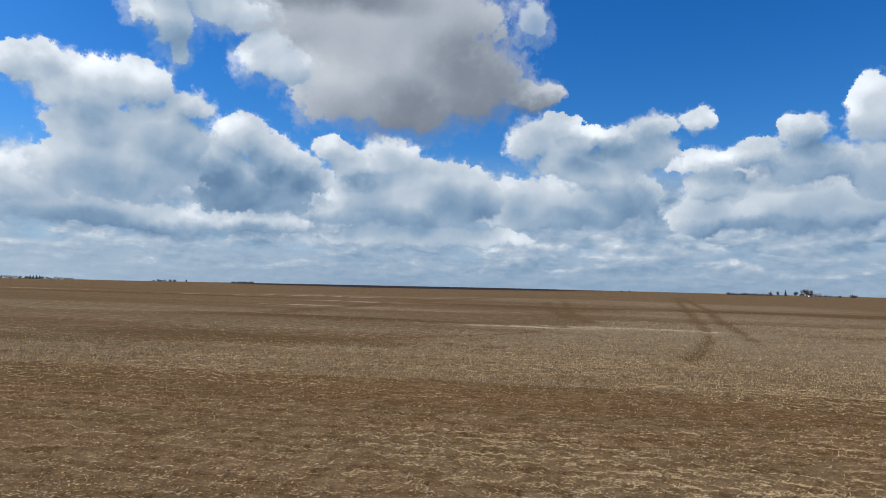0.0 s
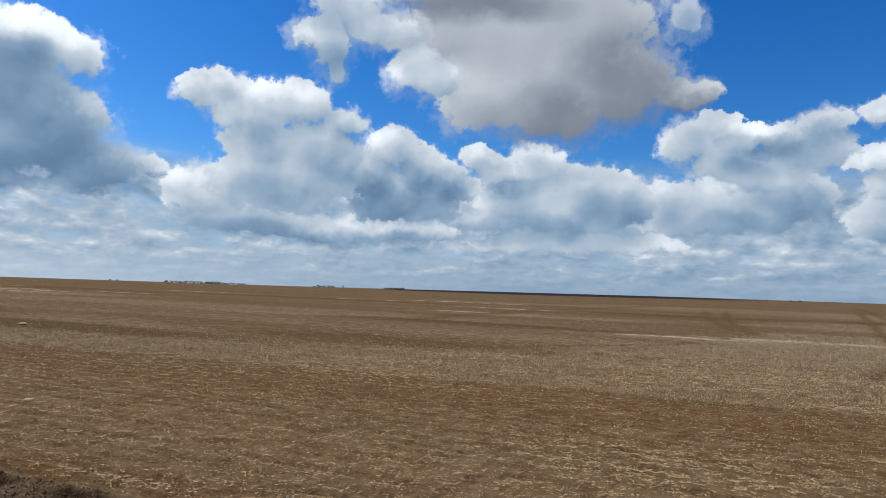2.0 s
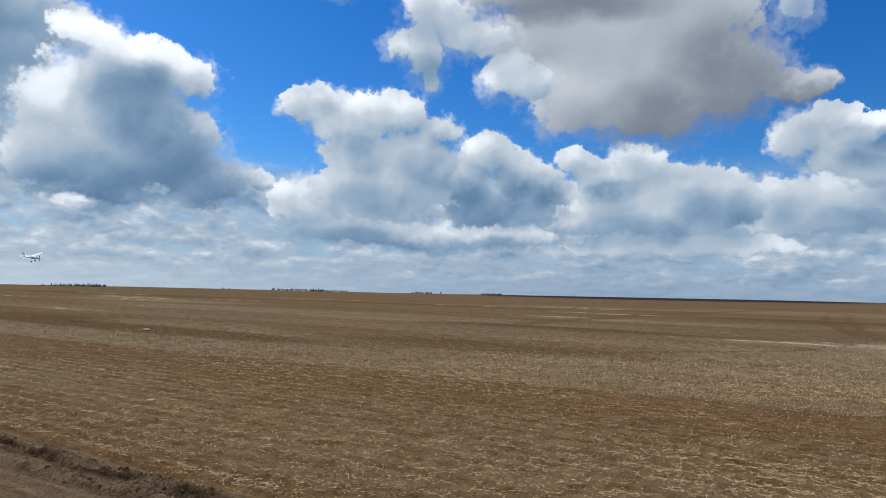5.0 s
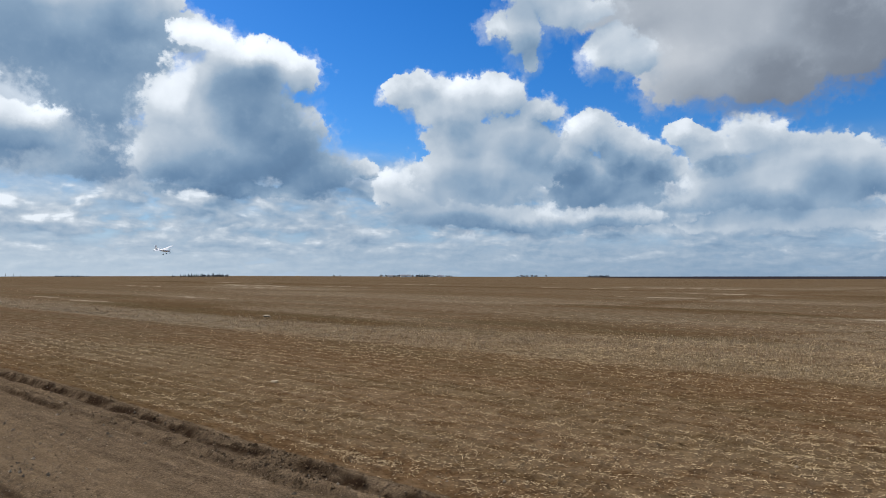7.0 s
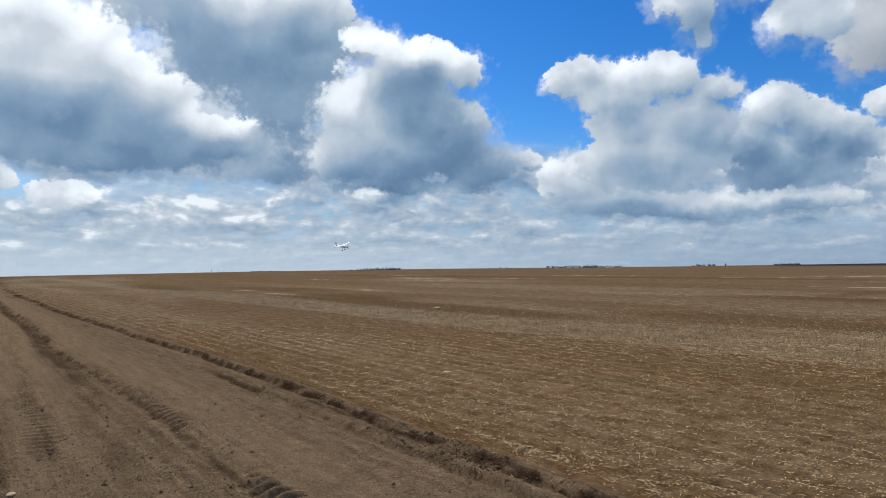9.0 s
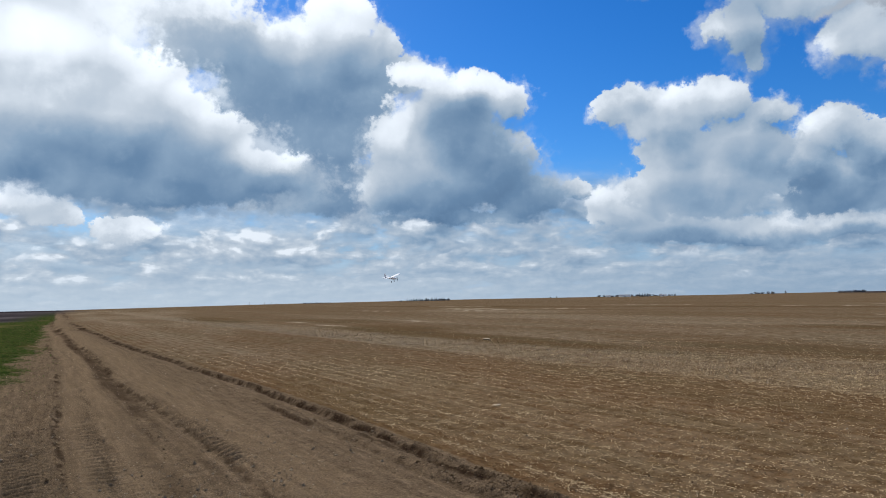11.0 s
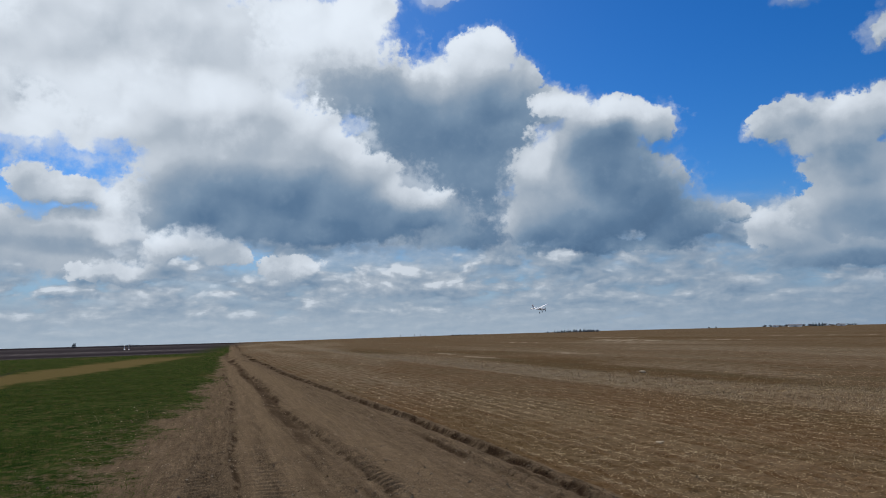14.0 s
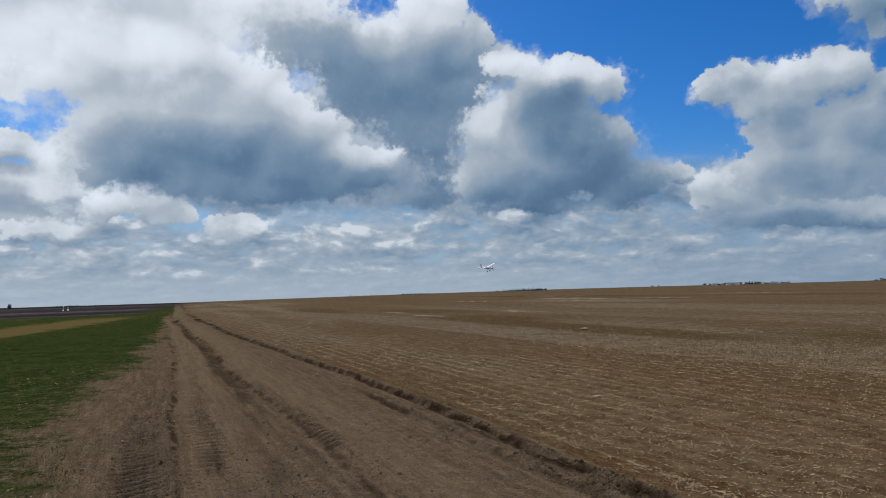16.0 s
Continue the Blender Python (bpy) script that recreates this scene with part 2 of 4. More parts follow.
# far east bank
sky.cloud(
    [(24.6, 7.4, 4.6, 2.7), (29.2, 6.8, 4.6, 2.2), (31.9, 6.4, 2.4, 1.8), (21.3, 6.3, 2.9, 1.6)],
    [(28.8, 4.8, 5.2, 0.8), (22.2, 5.2, 3.3, 0.6), (27.3, 8.3, 2.3, 0.5)],
    [(25.0, 7.3, 2.0, 1.1)],
    dim=0.45,
)
# far east cumulus
sky.cloud(
    [(20.9, 10.3, 2.0, 1.2), (24.6, 10.7, 2.5, 1.1), (28.2, 12.1, 1.7, 1.4), (28.8, 9.9, 3.7, 1.7), (32.9, 13.4, 1.7, 2.7), (33.2, 9.2, 2.1, 2.5), (22.2, 8.5, 2.5, 1.3)],
    [(25.0, 9.2, 3.6, 0.9), (28.5, 11.4, 1.7, 1.2), (31.0, 8.9, 1.8, 1.6)],
    [(20.9, 10.3, 1.7, 0.9), (32.8, 14.4, 1.4, 1.6)],
    dim=0.4,
)
# east cumulus foot
sky.cloud(
    [(10.9, 7.6, 4.4, 2.8), (14.3, 7.6, 3.6, 2.5), (17.0, 7.5, 1.1, 1.8), (5.7, 7.4, 2.0, 1.7), (8.3, 6.1, 5.6, 1.4)],
    [(15.2, 7.3, 2.2, 2.3), (12.1, 5.6, 5.1, 0.8)],
    [(9.7, 8.4, 1.9, 1.2)],
    dim=0.4,
)
# east cumulus
sky.cloud(
    [(7.3, 12.5, 2.1, 1.9), (9.4, 13.4, 2.0, 1.3), (12.4, 12.7, 2.2, 1.1), (14.7, 12.5, 1.8, 1.3), (17.0, 13.2, 2.1, 1.4), (20.3, 13.6, 1.2, 0.9), (16.1, 11.3, 3.2, 1.8), (10.1, 10.8, 2.9, 2.0), (12.9, 10.0, 3.7, 1.8)],
    [(15.9, 11.9, 2.8, 1.5), (11.8, 10.7, 2.0, 1.0)],
    [(12.4, 13.3, 1.9, 0.5)],
    dim=0.45,
)
# bank under overhead
sky.cloud(
    [(-9.6, 10.9, 1.8, 1.0), (-7.8, 9.8, 2.5, 1.3), (-4.8, 10.6, 2.5, 1.8), (-6.0, 7.0, 4.5, 2.2), (-10.2, 6.9, 2.7, 1.6), (-1.1, 7.6, 5.8, 3.0), (2.7, 7.7, 2.1, 2.4), (-2.1, 4.4, 8.3, 1.1)],
    [(-4.0, 5.1, 5.5, 0.9), (1.6, 6.4, 2.5, 1.6), (-7.2, 8.3, 1.7, 0.9), (-0.1, 10.6, 3.7, 1.2)],
    [(-4.7, 10.8, 2.0, 1.3), (-10.2, 7.1, 1.7, 1.0)],
    dim=0.32,
)
# low puffs
sky.cloud(
    [(-32.5, 7.2, 2.8, 2.0), (-28.7, 5.5, 4.6, 1.9), (-23.7, 4.8, 6.2, 1.3), (-16.4, 4.8, 5.0, 1.2)],
    [(-26.3, 4.1, 7.6, 0.8), (-15.5, 4.3, 4.5, 0.7)],
    [(-32.8, 7.9, 1.9, 0.9)],
    dim=0.5, soft=1.5,
)
# twin puff cloud
sky.cloud(
    [(-16.8, 11.7, 2.3, 1.7), (-14.5, 10.4, 1.9, 1.6), (-12.6, 9.1, 1.9, 1.5), (-10.8, 8.3, 1.4, 1.0), (-15.5, 7.5, 5.7, 2.2), (-19.2, 8.8, 2.8, 2.3)],
    [(-19.2, 7.2, 3.5, 2.2), (-13.0, 7.6, 2.4, 1.6), (-15.3, 9.1, 0.9, 1.4)],
    [(-17.5, 12.2, 1.4, 1.1)],
    dim=0.6,
)
# north cumulus
sky.cloud(
    [(-32.5, 15.0, 2.4, 1.5), (-28.7, 14.1, 3.9, 2.1), (-25.3, 15.0, 3.0, 1.9), (-21.1, 13.6, 2.2, 1.2), (-28.0, 11.6, 3.3, 2.1), (-23.9, 11.0, 4.5, 2.8), (-26.3, 8.4, 6.0, 2.7), (-31.4, 15.8, 1.1, 1.1)],
    [(-21.1, 10.2, 2.4, 2.8), (-25.3, 7.9, 5.3, 1.1), (-28.7, 12.4, 1.5, 0.9)],
    [(-26.8, 15.4, 2.9, 1.1)],
    dim=0.28,
)
# overhead cloud
sky.cloud(
    [(-1.8, 22.2, 6.3, 4.3), (-9.3, 16.5, 4.6, 3.5), (-3.5, 15.4, 5.6, 3.0), (1.8, 17.6, 4.6, 3.8), (6.9, 16.2, 3.2, 1.3), (-11.4, 21.5, 7.5, 2.6), (-9.7, 26.6, 14.1, 4.4), (-6.5, 19.1, 9.1, 3.5)],
    [(-1.0, 14.4, 9.2, 2.0), (5.3, 16.0, 4.3, 1.4), (-11.0, 23.6, 6.6, 1.2), (-4.4, 13.8, 5.8, 1.2), (3.3, 18.3, 4.4, 3.1), (7.6, 16.3, 3.2, 1.5)],
    [(-9.8, 16.0, 3.3, 2.5), (-15.9, 18.1, 1.8, 1.3)],
    dim=0.62, soft=1.7, warm=True, relief=0.16,
)
# overhead arm
sky.cloud(
    [(-15.4, 18.3, 2.3, 2.1), (-18.7, 21.4, 3.5, 1.6), (-22.6, 20.2, 1.9, 2.6), (-22.1, 18.0, 1.1, 1.3), (-13.6, 17.4, 2.3, 1.7), (-24.8, 20.4, 1.5, 1.0), (-21.5, 22.8, 3.2, 1.8)],
    [(-22.9, 18.8, 1.7, 1.2)],
    [(-15.9, 18.1, 1.8, 1.3)],
    dim=0.4, soft=2.6,
)
# west cloud sheet
sky.cloud(
    [(-87.4, 24.0, 6.4, 3.4), (-79.2, 24.0, 6.0, 2.5), (-72.4, 25.6, 5.6, 2.2), (-67.1, 25.7, 3.4, 2.5), (-65.1, 26.7, 1.8, 1.7), (-83.2, 20.3, 6.4, 3.3), (-88.5, 17.9, 4.7, 3.6), (-87.7, 28.9, 16.0, 3.8), (-71.0, 22.3, 5.2, 1.8), (-77.7, 18.9, 5.2, 2.6), (-94.6, 21.7, 6.7, 5.7), (-92.9, 16.8, 4.2, 3.0), (-80.0, 21.4, 11.0, 3.3), (-71.0, 23.4, 8.0, 2.6)],
    [(-88.5, 17.9, 3.2, 2.0), (-84.0, 19.8, 3.2, 1.8), (-77.7, 19.3, 3.9, 1.5)],
    [(-87.4, 24.8, 7.5, 2.7), (-67.1, 24.9, 2.9, 1.7), (-89.0, 15.4, 4.2, 2.4), (-75.7, 24.6, 5.0, 2.1)],
    dim=0.5, soft=1.8, shine=0.34,
)
# tall slate cloud
sky.cloud(
    [(-56.1, 22.6, 3.4, 2.2), (-60.7, 20.6, 3.7, 2.5), (-52.6, 20.8, 1.9, 1.8), (-65.7, 20.3, 7.3, 3.1), (-56.9, 15.0, 6.1, 5.7), (-62.8, 15.0, 5.3, 4.2), (-51.1, 18.3, 2.9, 1.9), (-58.5, 9.3, 9.2, 3.0), (-56.0, 19.9, 4.7, 2.8), (-64.2, 12.7, 5.3, 3.8), (-61.5, 17.8, 6.0, 3.6)],
    [(-67.1, 20.8, 5.8, 2.2), (-60.8, 14.6, 6.8, 5.2), (-55.3, 16.4, 4.4, 3.3), (-53.6, 9.9, 6.3, 3.3), (-64.2, 17.8, 4.4, 2.8)],
    [(-56.2, 22.8, 2.8, 1.8), (-60.7, 21.3, 2.0, 1.4)],
    soft=1.5, dim=0.74, shine=0.24, relief=0.30, base=6.6,
)
# lobed slate cloud
sky.cloud(
    [(-45.5, 16.7, 4.8, 2.1), (-41.3, 16.2, 1.4, 1.5), (-48.9, 18.3, 2.9, 1.3), (-47.1, 14.3, 5.5, 3.7), (-43.5, 11.0, 4.7, 3.7), (-40.0, 8.5, 3.7, 2.2), (-36.3, 8.8, 1.6, 0.8), (-51.0, 12.9, 2.9, 2.8), (-50.7, 9.1, 3.8, 2.9), (-47.8, 8.9, 4.4, 2.8), (-45.6, 6.4, 7.4, 1.2)],
    [(-43.5, 11.3, 3.5, 3.5), (-42.3, 8.1, 7.3, 2.1), (-47.9, 6.9, 6.6, 1.4), (-45.7, 14.0, 2.4, 2.3)],
    [(-51.5, 13.9, 1.1, 1.9), (-48.9, 18.2, 2.4, 0.9), (-45.5, 17.7, 4.3, 0.9)],
    soft=1.5, dim=0.74, shine=0.24, relief=0.30, base=5.7,
)
# broad grey cloud
sky.cloud(
    [(-84.5, 22.5, 11.0, 8.0), (-76.5, 17.3, 6.3, 4.3), (-71.5, 14.8, 5.8, 3.6), (-66.8, 12.3, 5.2, 3.0), (-62.3, 10.4, 3.6, 2.2), (-70.5, 9.4, 11.5, 2.7), (-80.0, 11.4, 5.6, 3.4), (-79.5, 14.0, 6.0, 3.6), (-74.0, 12.5, 6.0, 4.0), (-80.0, 17.5, 7.0, 4.5)],
    [(-69.9, 8.6, 11.4, 2.1), (-77.0, 10.5, 6.0, 2.2), (-60.4, 8.1, 6.7, 1.2), (-74.0, 11.0, 7.0, 2.0)],
    [(-71.5, 19.2, 2.2, 1.8), (-66.4, 15.6, 3.0, 1.2), (-61.6, 12.0, 2.2, 1.3), (-82.0, 19.4, 5.0, 1.6), (-89.0, 17.5, 4.5, 2.0)],
    soft=1.8, dim=0.80, shine=0.22, relief=0.34, base=6.7,
)
# scraps
sky.cloud(
    [(-60.1, 27.9, 1.8, 1.1), (-30.0, 24.6, 1.8, 1.0)],
    [],
    [],
    soft=3.0, thin=0.55,
)
# high scrap
sky.cloud(
    [(7.0, 22.0, 1.6, 1.7)],
    [],
    [],
    soft=3.0, thin=0.8,
)
sky.finish(1.0)

# ---------------------------------------------------------------- materials


def material(name):
    mat = bpy.data.materials.new(name)
    mat.use_nodes = True
    net = Net(mat.node_tree)
    shader = net.add("ShaderNodeBsdfPrincipled")
    out = net.add("ShaderNodeOutputMaterial")
    net.tree.links.new(shader.outputs[0], out.inputs[0])
    return mat, net, shader


def set_colour(net, shader, colour, rough=0.9, bump=None, depth=0.01, spec=0.3):
    net.tree.links.new(colour, shader.inputs["Base Color"])
    shader.inputs["Roughness"].default_value = rough
    shader.inputs["Specular IOR Level"].default_value = spec
    if bump is not None:
        node = net.add("ShaderNodeBump", {"Height": bump, "Distance": depth, "Strength": 1.0})
        net.tree.links.new(node.outputs[0], shader.inputs["Normal"])


def plain(name, colour, rough=0.6, vary=0.25, scale=8.0, metal=0.0):
    """A painted or natural surface with mottling at two sizes."""
    mat, net, shader = material(name)
    place = net.add("ShaderNodeTexCoord").outputs["Object"]
    big = net.noise(place, scale * 0.2, 4.0).outputs[0]
    small = net.noise(place, scale * 3.0, 3.0).outputs[0]
    f = net.m("MULTIPLY_ADD", small, 0.4, net.m("MULTIPLY", big, 0.6))
    low, high = (tuple(c * k for c in colour) for k in (1 - vary, 1 + vary))
    set_colour(net, shader, net.mix(net.step(f, 0.3, 0.7), low, high), rough, small, 0.004)
    shader.inputs["Metallic"].default_value = metal
    return mat


def varied(name, dark, light, rough=0.8, spec=0.2):
    """For many small pieces in one mesh: each has its own tone."""
    mat, net, shader = material(name)
    r = net.add("ShaderNodeNewGeometry").outputs["Random Per Island"]
    place = net.add("ShaderNodeTexCoord").outputs["Object"]
    patch = net.noise(place, 0.6, 3.0).outputs[0]
    f = net.m("MULTIPLY_ADD", patch, 0.35, net.m("MULTIPLY", net.m("POWER", r, 1.8), 0.75), clamp=True)
    set_colour(net, shader, net.mix(f, dark, light), rough, spec=spec)
    return mat


def leafy(name, dark, light):
    """Thin leaves: light passes through them."""
    mat = bpy.data.materials.new(name)
    mat.use_nodes = True
    net = Net(mat.node_tree)
    r = net.add("ShaderNodeNewGeometry").outputs["Random Per Island"]
    patch = net.noise(net.add("ShaderNodeTexCoord").outputs["Object"], 0.7, 3.0).outputs[0]
    tone = net.mix(net.m("MULTIPLY_ADD", patch, 0.6, net.m("MULTIPLY", r, 0.6), clamp=True), dark, light)
    front, through_leaf = net.add("ShaderNodeBsdfDiffuse", {"Color": tone}), net.add("ShaderNodeBsdfTranslucent", {"Color": tone})
    both = net.add("ShaderNodeMixShader", {0: 0.45, 1: front.outputs[0], 2: through_leaf.outputs[0]})
    out = net.add("ShaderNodeOutputMaterial")
    net.tree.links.new(both.outputs[0], out.inputs[0])
    return mat


def ground_material():
    mat, net, shader = material("field_soil")
    place = net.add("ShaderNodeTexCoord").outputs["Object"]

    def mask(name):
        return net.add("ShaderNodeAttribute", attribute=name).outputs["Fac"]

    # rows run with the track
    turned = net.add("ShaderNodeMapping", {"Vector": place, "Rotation": (0, 0, math.atan(0.19))}).outputs[0]
    streaks = net.v("MULTIPLY", turned, (0.22, 1.0, 1.0))
    grain = net.noise(place, 34.0, 6.0, 0.78).outputs[0]
    clods = net.noise(place, 7.0, 5.0, 0.6).outputs[0]
    patch = net.noise(streaks, 0.16, 5.0, 0.6).outputs[0]
    wide = net.noise(streaks, 0.035, 4.0, 0.55).outputs[0]
    bits = net.noise(net.v("MULTIPLY", turned, (0.45, 1.0, 1.0)), 15.0, 4.0, 0.75).outputs[0]
    speck = net.noise(net.v("MULTIPLY", turned, (0.5, 1.0, 1.0)), 3.2, 6.0, 0.78).outputs[0]
    tufts = net.noise(net.v("MULTIPLY", turned, (1.0, 0.30, 1.0)), 5.0, 4.0, 0.75).outputs[0]

    # bare soil, red-brown here and olive-grey there
    soil_tone = net.m("MULTIPLY_ADD", bits, 0.5, net.m("MULTIPLY_ADD", grain, 0.3, net.m("MULTIPLY", speck, 0.2)))
    soil = net.ramp(soil_tone, [(0.36, (0.040, 0.026, 0.014)), (0.46, (0.074, 0.049, 0.027)), (0.55, (0.108, 0.073, 0.042)), (0.68, (0.175, 0.122, 0.074))])
    soil = net.v("MULTIPLY", net.v("MULTIPLY", soil, (1.27, 1.18, 1.05)), net.mix(net.step(net.noise(streaks, 0.55, 4.0, 0.6).outputs[0], 0.40, 0.62), (1.04, 0.98, 0.93), (0.97, 1.01, 0.98)))
    # chopped straw lying on it
    u = net.add("ShaderNodeSeparateXYZ", {0: turned}).outputs[1]
    drill = net.m("SINE", net.m("MULTIPLY_ADD", u, 2 * math.pi / 0.31, net.m("MULTIPLY", clods, 0.5)))
    cover = net.m("MULTIPLY_ADD", speck, 0.55, net.m("MULTIPLY", tufts, 0.45))
    cover = net.m("MULTIPLY_ADD", net.m("SUBTRACT", mask("straw"), 0.5), 0.13, cover)
    cover = net.m("MULTIPLY_ADD", mask("dense"), 0.035, cover)
    cover = net.m("MULTIPLY_ADD", mask("light"), 0.075, cover)
    cover = net.m("MULTIPLY_ADD", net.m("SUBTRACT", patch, 0.5), 0.14, cover)
    cover = net.m("MULTIPLY_ADD", net.m("SUBTRACT", wide, 0.5), 0.10, cover)
    cover = net.m("MULTIPLY_ADD", drill, 0.030, cover)
    cover = net.m("MULTIPLY_ADD", mask("olive"), -0.11, cover)
    cover = net.m("MULTIPLY_ADD", mask("bare"), -0.16, cover)
    litter = net.mix(grain, (0.200, 0.143, 0.085), (0.32, 0.243, 0.152))
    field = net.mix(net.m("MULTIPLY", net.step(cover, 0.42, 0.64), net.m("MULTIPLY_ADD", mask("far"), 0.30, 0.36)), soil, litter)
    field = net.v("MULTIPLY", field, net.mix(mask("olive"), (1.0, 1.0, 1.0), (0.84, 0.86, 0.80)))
    # distance haze put into the colour: far soil less red, more blue
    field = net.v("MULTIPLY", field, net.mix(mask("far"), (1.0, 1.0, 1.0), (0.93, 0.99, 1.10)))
    field = net.mix(net.m("MULTIPLY", mask("pale"), net.step(speck, 0.34, 0.60)), field, (0.43, 0.355, 0.26))

    packed = net.mix(net.step(net.m("MULTIPLY_ADD", grain, 0.6, net.m("MULTIPLY", clods, 0.4)), 0.40, 0.60), (0.092, 0.063, 0.038), (0.160, 0.114, 0.071))
    packed = net.mix(net.m("MULTIPLY", net.step(patch, 0.38, 0.66), 0.55), packed, (0.112, 0.080, 0.048))
    smear = net.noise(net.v("MULTIPLY", turned, (0.35, 5.0, 1.0)), 2.2, 5.0, 0.65).outputs[0]
    packed = net.scaled(packed, net.m("MULTIPLY_ADD", net.step(smear, 0.34, 0.66), 0.42, 0.79))
    grit = net.noise(place, 52.0, 3.0, 0.7).outputs[0]
    packed = net.scaled(packed, net.m("MULTIPLY_ADD", net.step(grit, 0.40, 0.60), 0.50, 0.75))
    packed = net.mix(net.m("MULTIPLY", mask("pale"), 0.45), packed, (0.190, 0.132, 0.078))
    packed = net.mix(net.m("MULTIPLY", net.step(net.noise(place, 75.0, 3.0, 0.6).outputs[0], 0.57, 0.68), 0.8), packed, (0.25, 0.180, 0.110))
    # dark churned soil, with the shaded sides of the ruts painted in
    packed = net.mix(net.m("MULTIPLY", mask("churn_shade"), net.step(net.m("MULTIPLY_ADD", net.m("SUBTRACT", grain, 0.5), 1.2, mask("churn_shade")), 0.12, 0.50)), packed, (0.028, 0.017, 0.010))
    torn = net.m("MULTIPLY_ADD", net.m("SUBTRACT", clods, 0.5), 0.9, mask("earth"))
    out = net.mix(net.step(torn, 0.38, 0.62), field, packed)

    green = net.mix(net.step(net.noise(place, 1.3, 6.0, 0.7).outputs[0], 0.35, 0.65), (0.013, 0.029, 0.006), (0.036, 0.055, 0.013))
    green = net.mix(net.step(net.noise(streaks, 0.35, 5.0, 0.6).outputs[0], 0.56, 0.70), green, (0.070, 0.056, 0.022))
    green = net.mix(net.m("MULTIPLY", net.step(net.noise(place, 5.0, 5.0, 0.7).outputs[0], 0.48, 0.62), 0.8), green, (0.092, 0.070, 0.030))
    tuft = net.m("MULTIPLY_ADD", net.m("SUBTRACT", net.noise(place, 3.6, 6.0, 0.75).outputs[0], 0.5), 1.3, mask("grass"))
    tuft = net.m("MULTIPLY_ADD", net.m("SUBTRACT", net.noise(place, 14.0, 4.0, 0.7).outputs[0], 0.5), 0.9, tuft)
    out = net.mix(net.step(tuft, 0.36, 0.66), out, green)
    out = net.mix(mask("stubble"), out, net.mix(speck, (0.085, 0.066, 0.024), (0.150, 0.112, 0.046)))
    ploughed = net.mix(wide, (0.020, 0.018, 0.021), (0.042, 0.034, 0.035))
    ploughed = net.mix(mask("strip"), ploughed, (0.095, 0.082, 0.080))
    out = net.mix(mask("ploughed"), out, ploughed)
    relief = net.m("MULTIPLY_ADD", grain, 0.9, clods)
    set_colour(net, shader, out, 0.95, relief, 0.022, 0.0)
    return mat


MAT_GROUND = ground_material()
MAT_STRAW = varied("straw", (0.20, 0.135, 0.066), (0.66, 0.50, 0.29), 0.8, 0.1)
MAT_STUBBLE = varied("cut_stubble", (0.20, 0.140, 0.078), (0.52, 0.40, 0.25), 0.85, 0.1)
MAT_CLOD = varied("soil_clods", (0.052, 0.032, 0.015), (0.150, 0.097, 0.052), 0.95, 0.1)
MAT_PEBBLE = varied("pebbles", (0.050, 0.033, 0.018), (0.34, 0.265, 0.175), 0.85, 0.2)
MAT_GRASS = leafy("grass_blades", (0.022, 0.044, 0.009), (0.088, 0.112, 0.026))
MAT_STONE = plain("pale_stone", (0.40, 0.31, 0.20), 0.95, 0.3, 20.0)
MAT_CONIFER = varied("conifer_needles", (0.030, 0.040, 0.040), (0.065, 0.078, 0.075))
# twigs of far trees and bushes, paled grey-blue: haze painted into their colour
MAT_TWIG = varied("hazed_bare_twigs", (0.095, 0.095, 0.105), (0.19, 0.185, 0.19))
MAT_BARK = plain("bark", (0.09, 0.075, 0.06), 0.9)
MAT_FOAM = plain("white_foam", (0.80, 0.80, 0.80), 0.5, 0.05)
MAT_DARK = plain("black_plastic", (0.03, 0.03, 0.032), 0.5)
MAT_WALL = plain("white_siding", (0.70, 0.70, 0.68), 0.6, 0.1, 1.0)
MAT_ROOF = plain("grey_roofing", (0.20, 0.20, 0.21), 0.6, 0.2, 1.0)
MAT_STEEL = plain("weathered_steel", (0.24, 0.25, 0.26), 0.5, 0.2, 1.0, 0.6)

# ---------------------------------------------------------------- lie of the land
rng = np.random.default_rng(7)


def lattice(x, y, seed):
    """Value noise, 0 to 1, over arrays."""
    xi, yi = np.floor(x).astype(np.int64), np.floor(y).astype(np.int64)
    fx, fy = x - xi, y - yi
    fx, fy = fx * fx * (3 - 2 * fx), fy * fy * (3 - 2 * fy)

    def h(i, j):
        k = (i * 374761393 + j * 668265263 + seed * 974711) & 0x7FFFFFFF
        k = ((k ^ (k >> 13)) * 1274126177) & 0x7FFFFFFF
        return ((k ^ (k >> 16)) & 0xFFFF) / 65535.0

    return (h(xi, yi) * (1 - fx) + h(xi + 1, yi) * fx) * (1 - fy) + (h(xi, yi + 1) * (1 - fx) + h(xi + 1, yi + 1) * fx) * fy


def fbm(x, y, seed, octaves=4):
    total, size = 0.0, 0.0
    for k in range(octaves):
        total, size = total + lattice(x * 2.03**k, y * 2.03**k, seed + k) / 2**k, size + 1 / 2**k
    return total / size


def smooth(x, low, high):
    t = np.clip((x - low) / (high - low), 0, 1)
    return t * t * (3 - 2 * t)


def bell(x, centre, width):
    return np.exp(-(((x - centre) / width) ** 2))


def along_track(x, y):
    """Metres along the track (away to the west) and across it, into the stubble field. Its crest line is across = 0."""
    far = np.maximum(-x - 55.0, 0.0)
    wobble = 0.22 * (fbm(x * 0.13, y * 0.02, 31, 2) - 0.5) * smooth(np.hypot(x, y), 3.0, 25.0)
    return -x, (y + 0.19 * x - 3.44 - 0.035 * far) / 1.018 + wobble


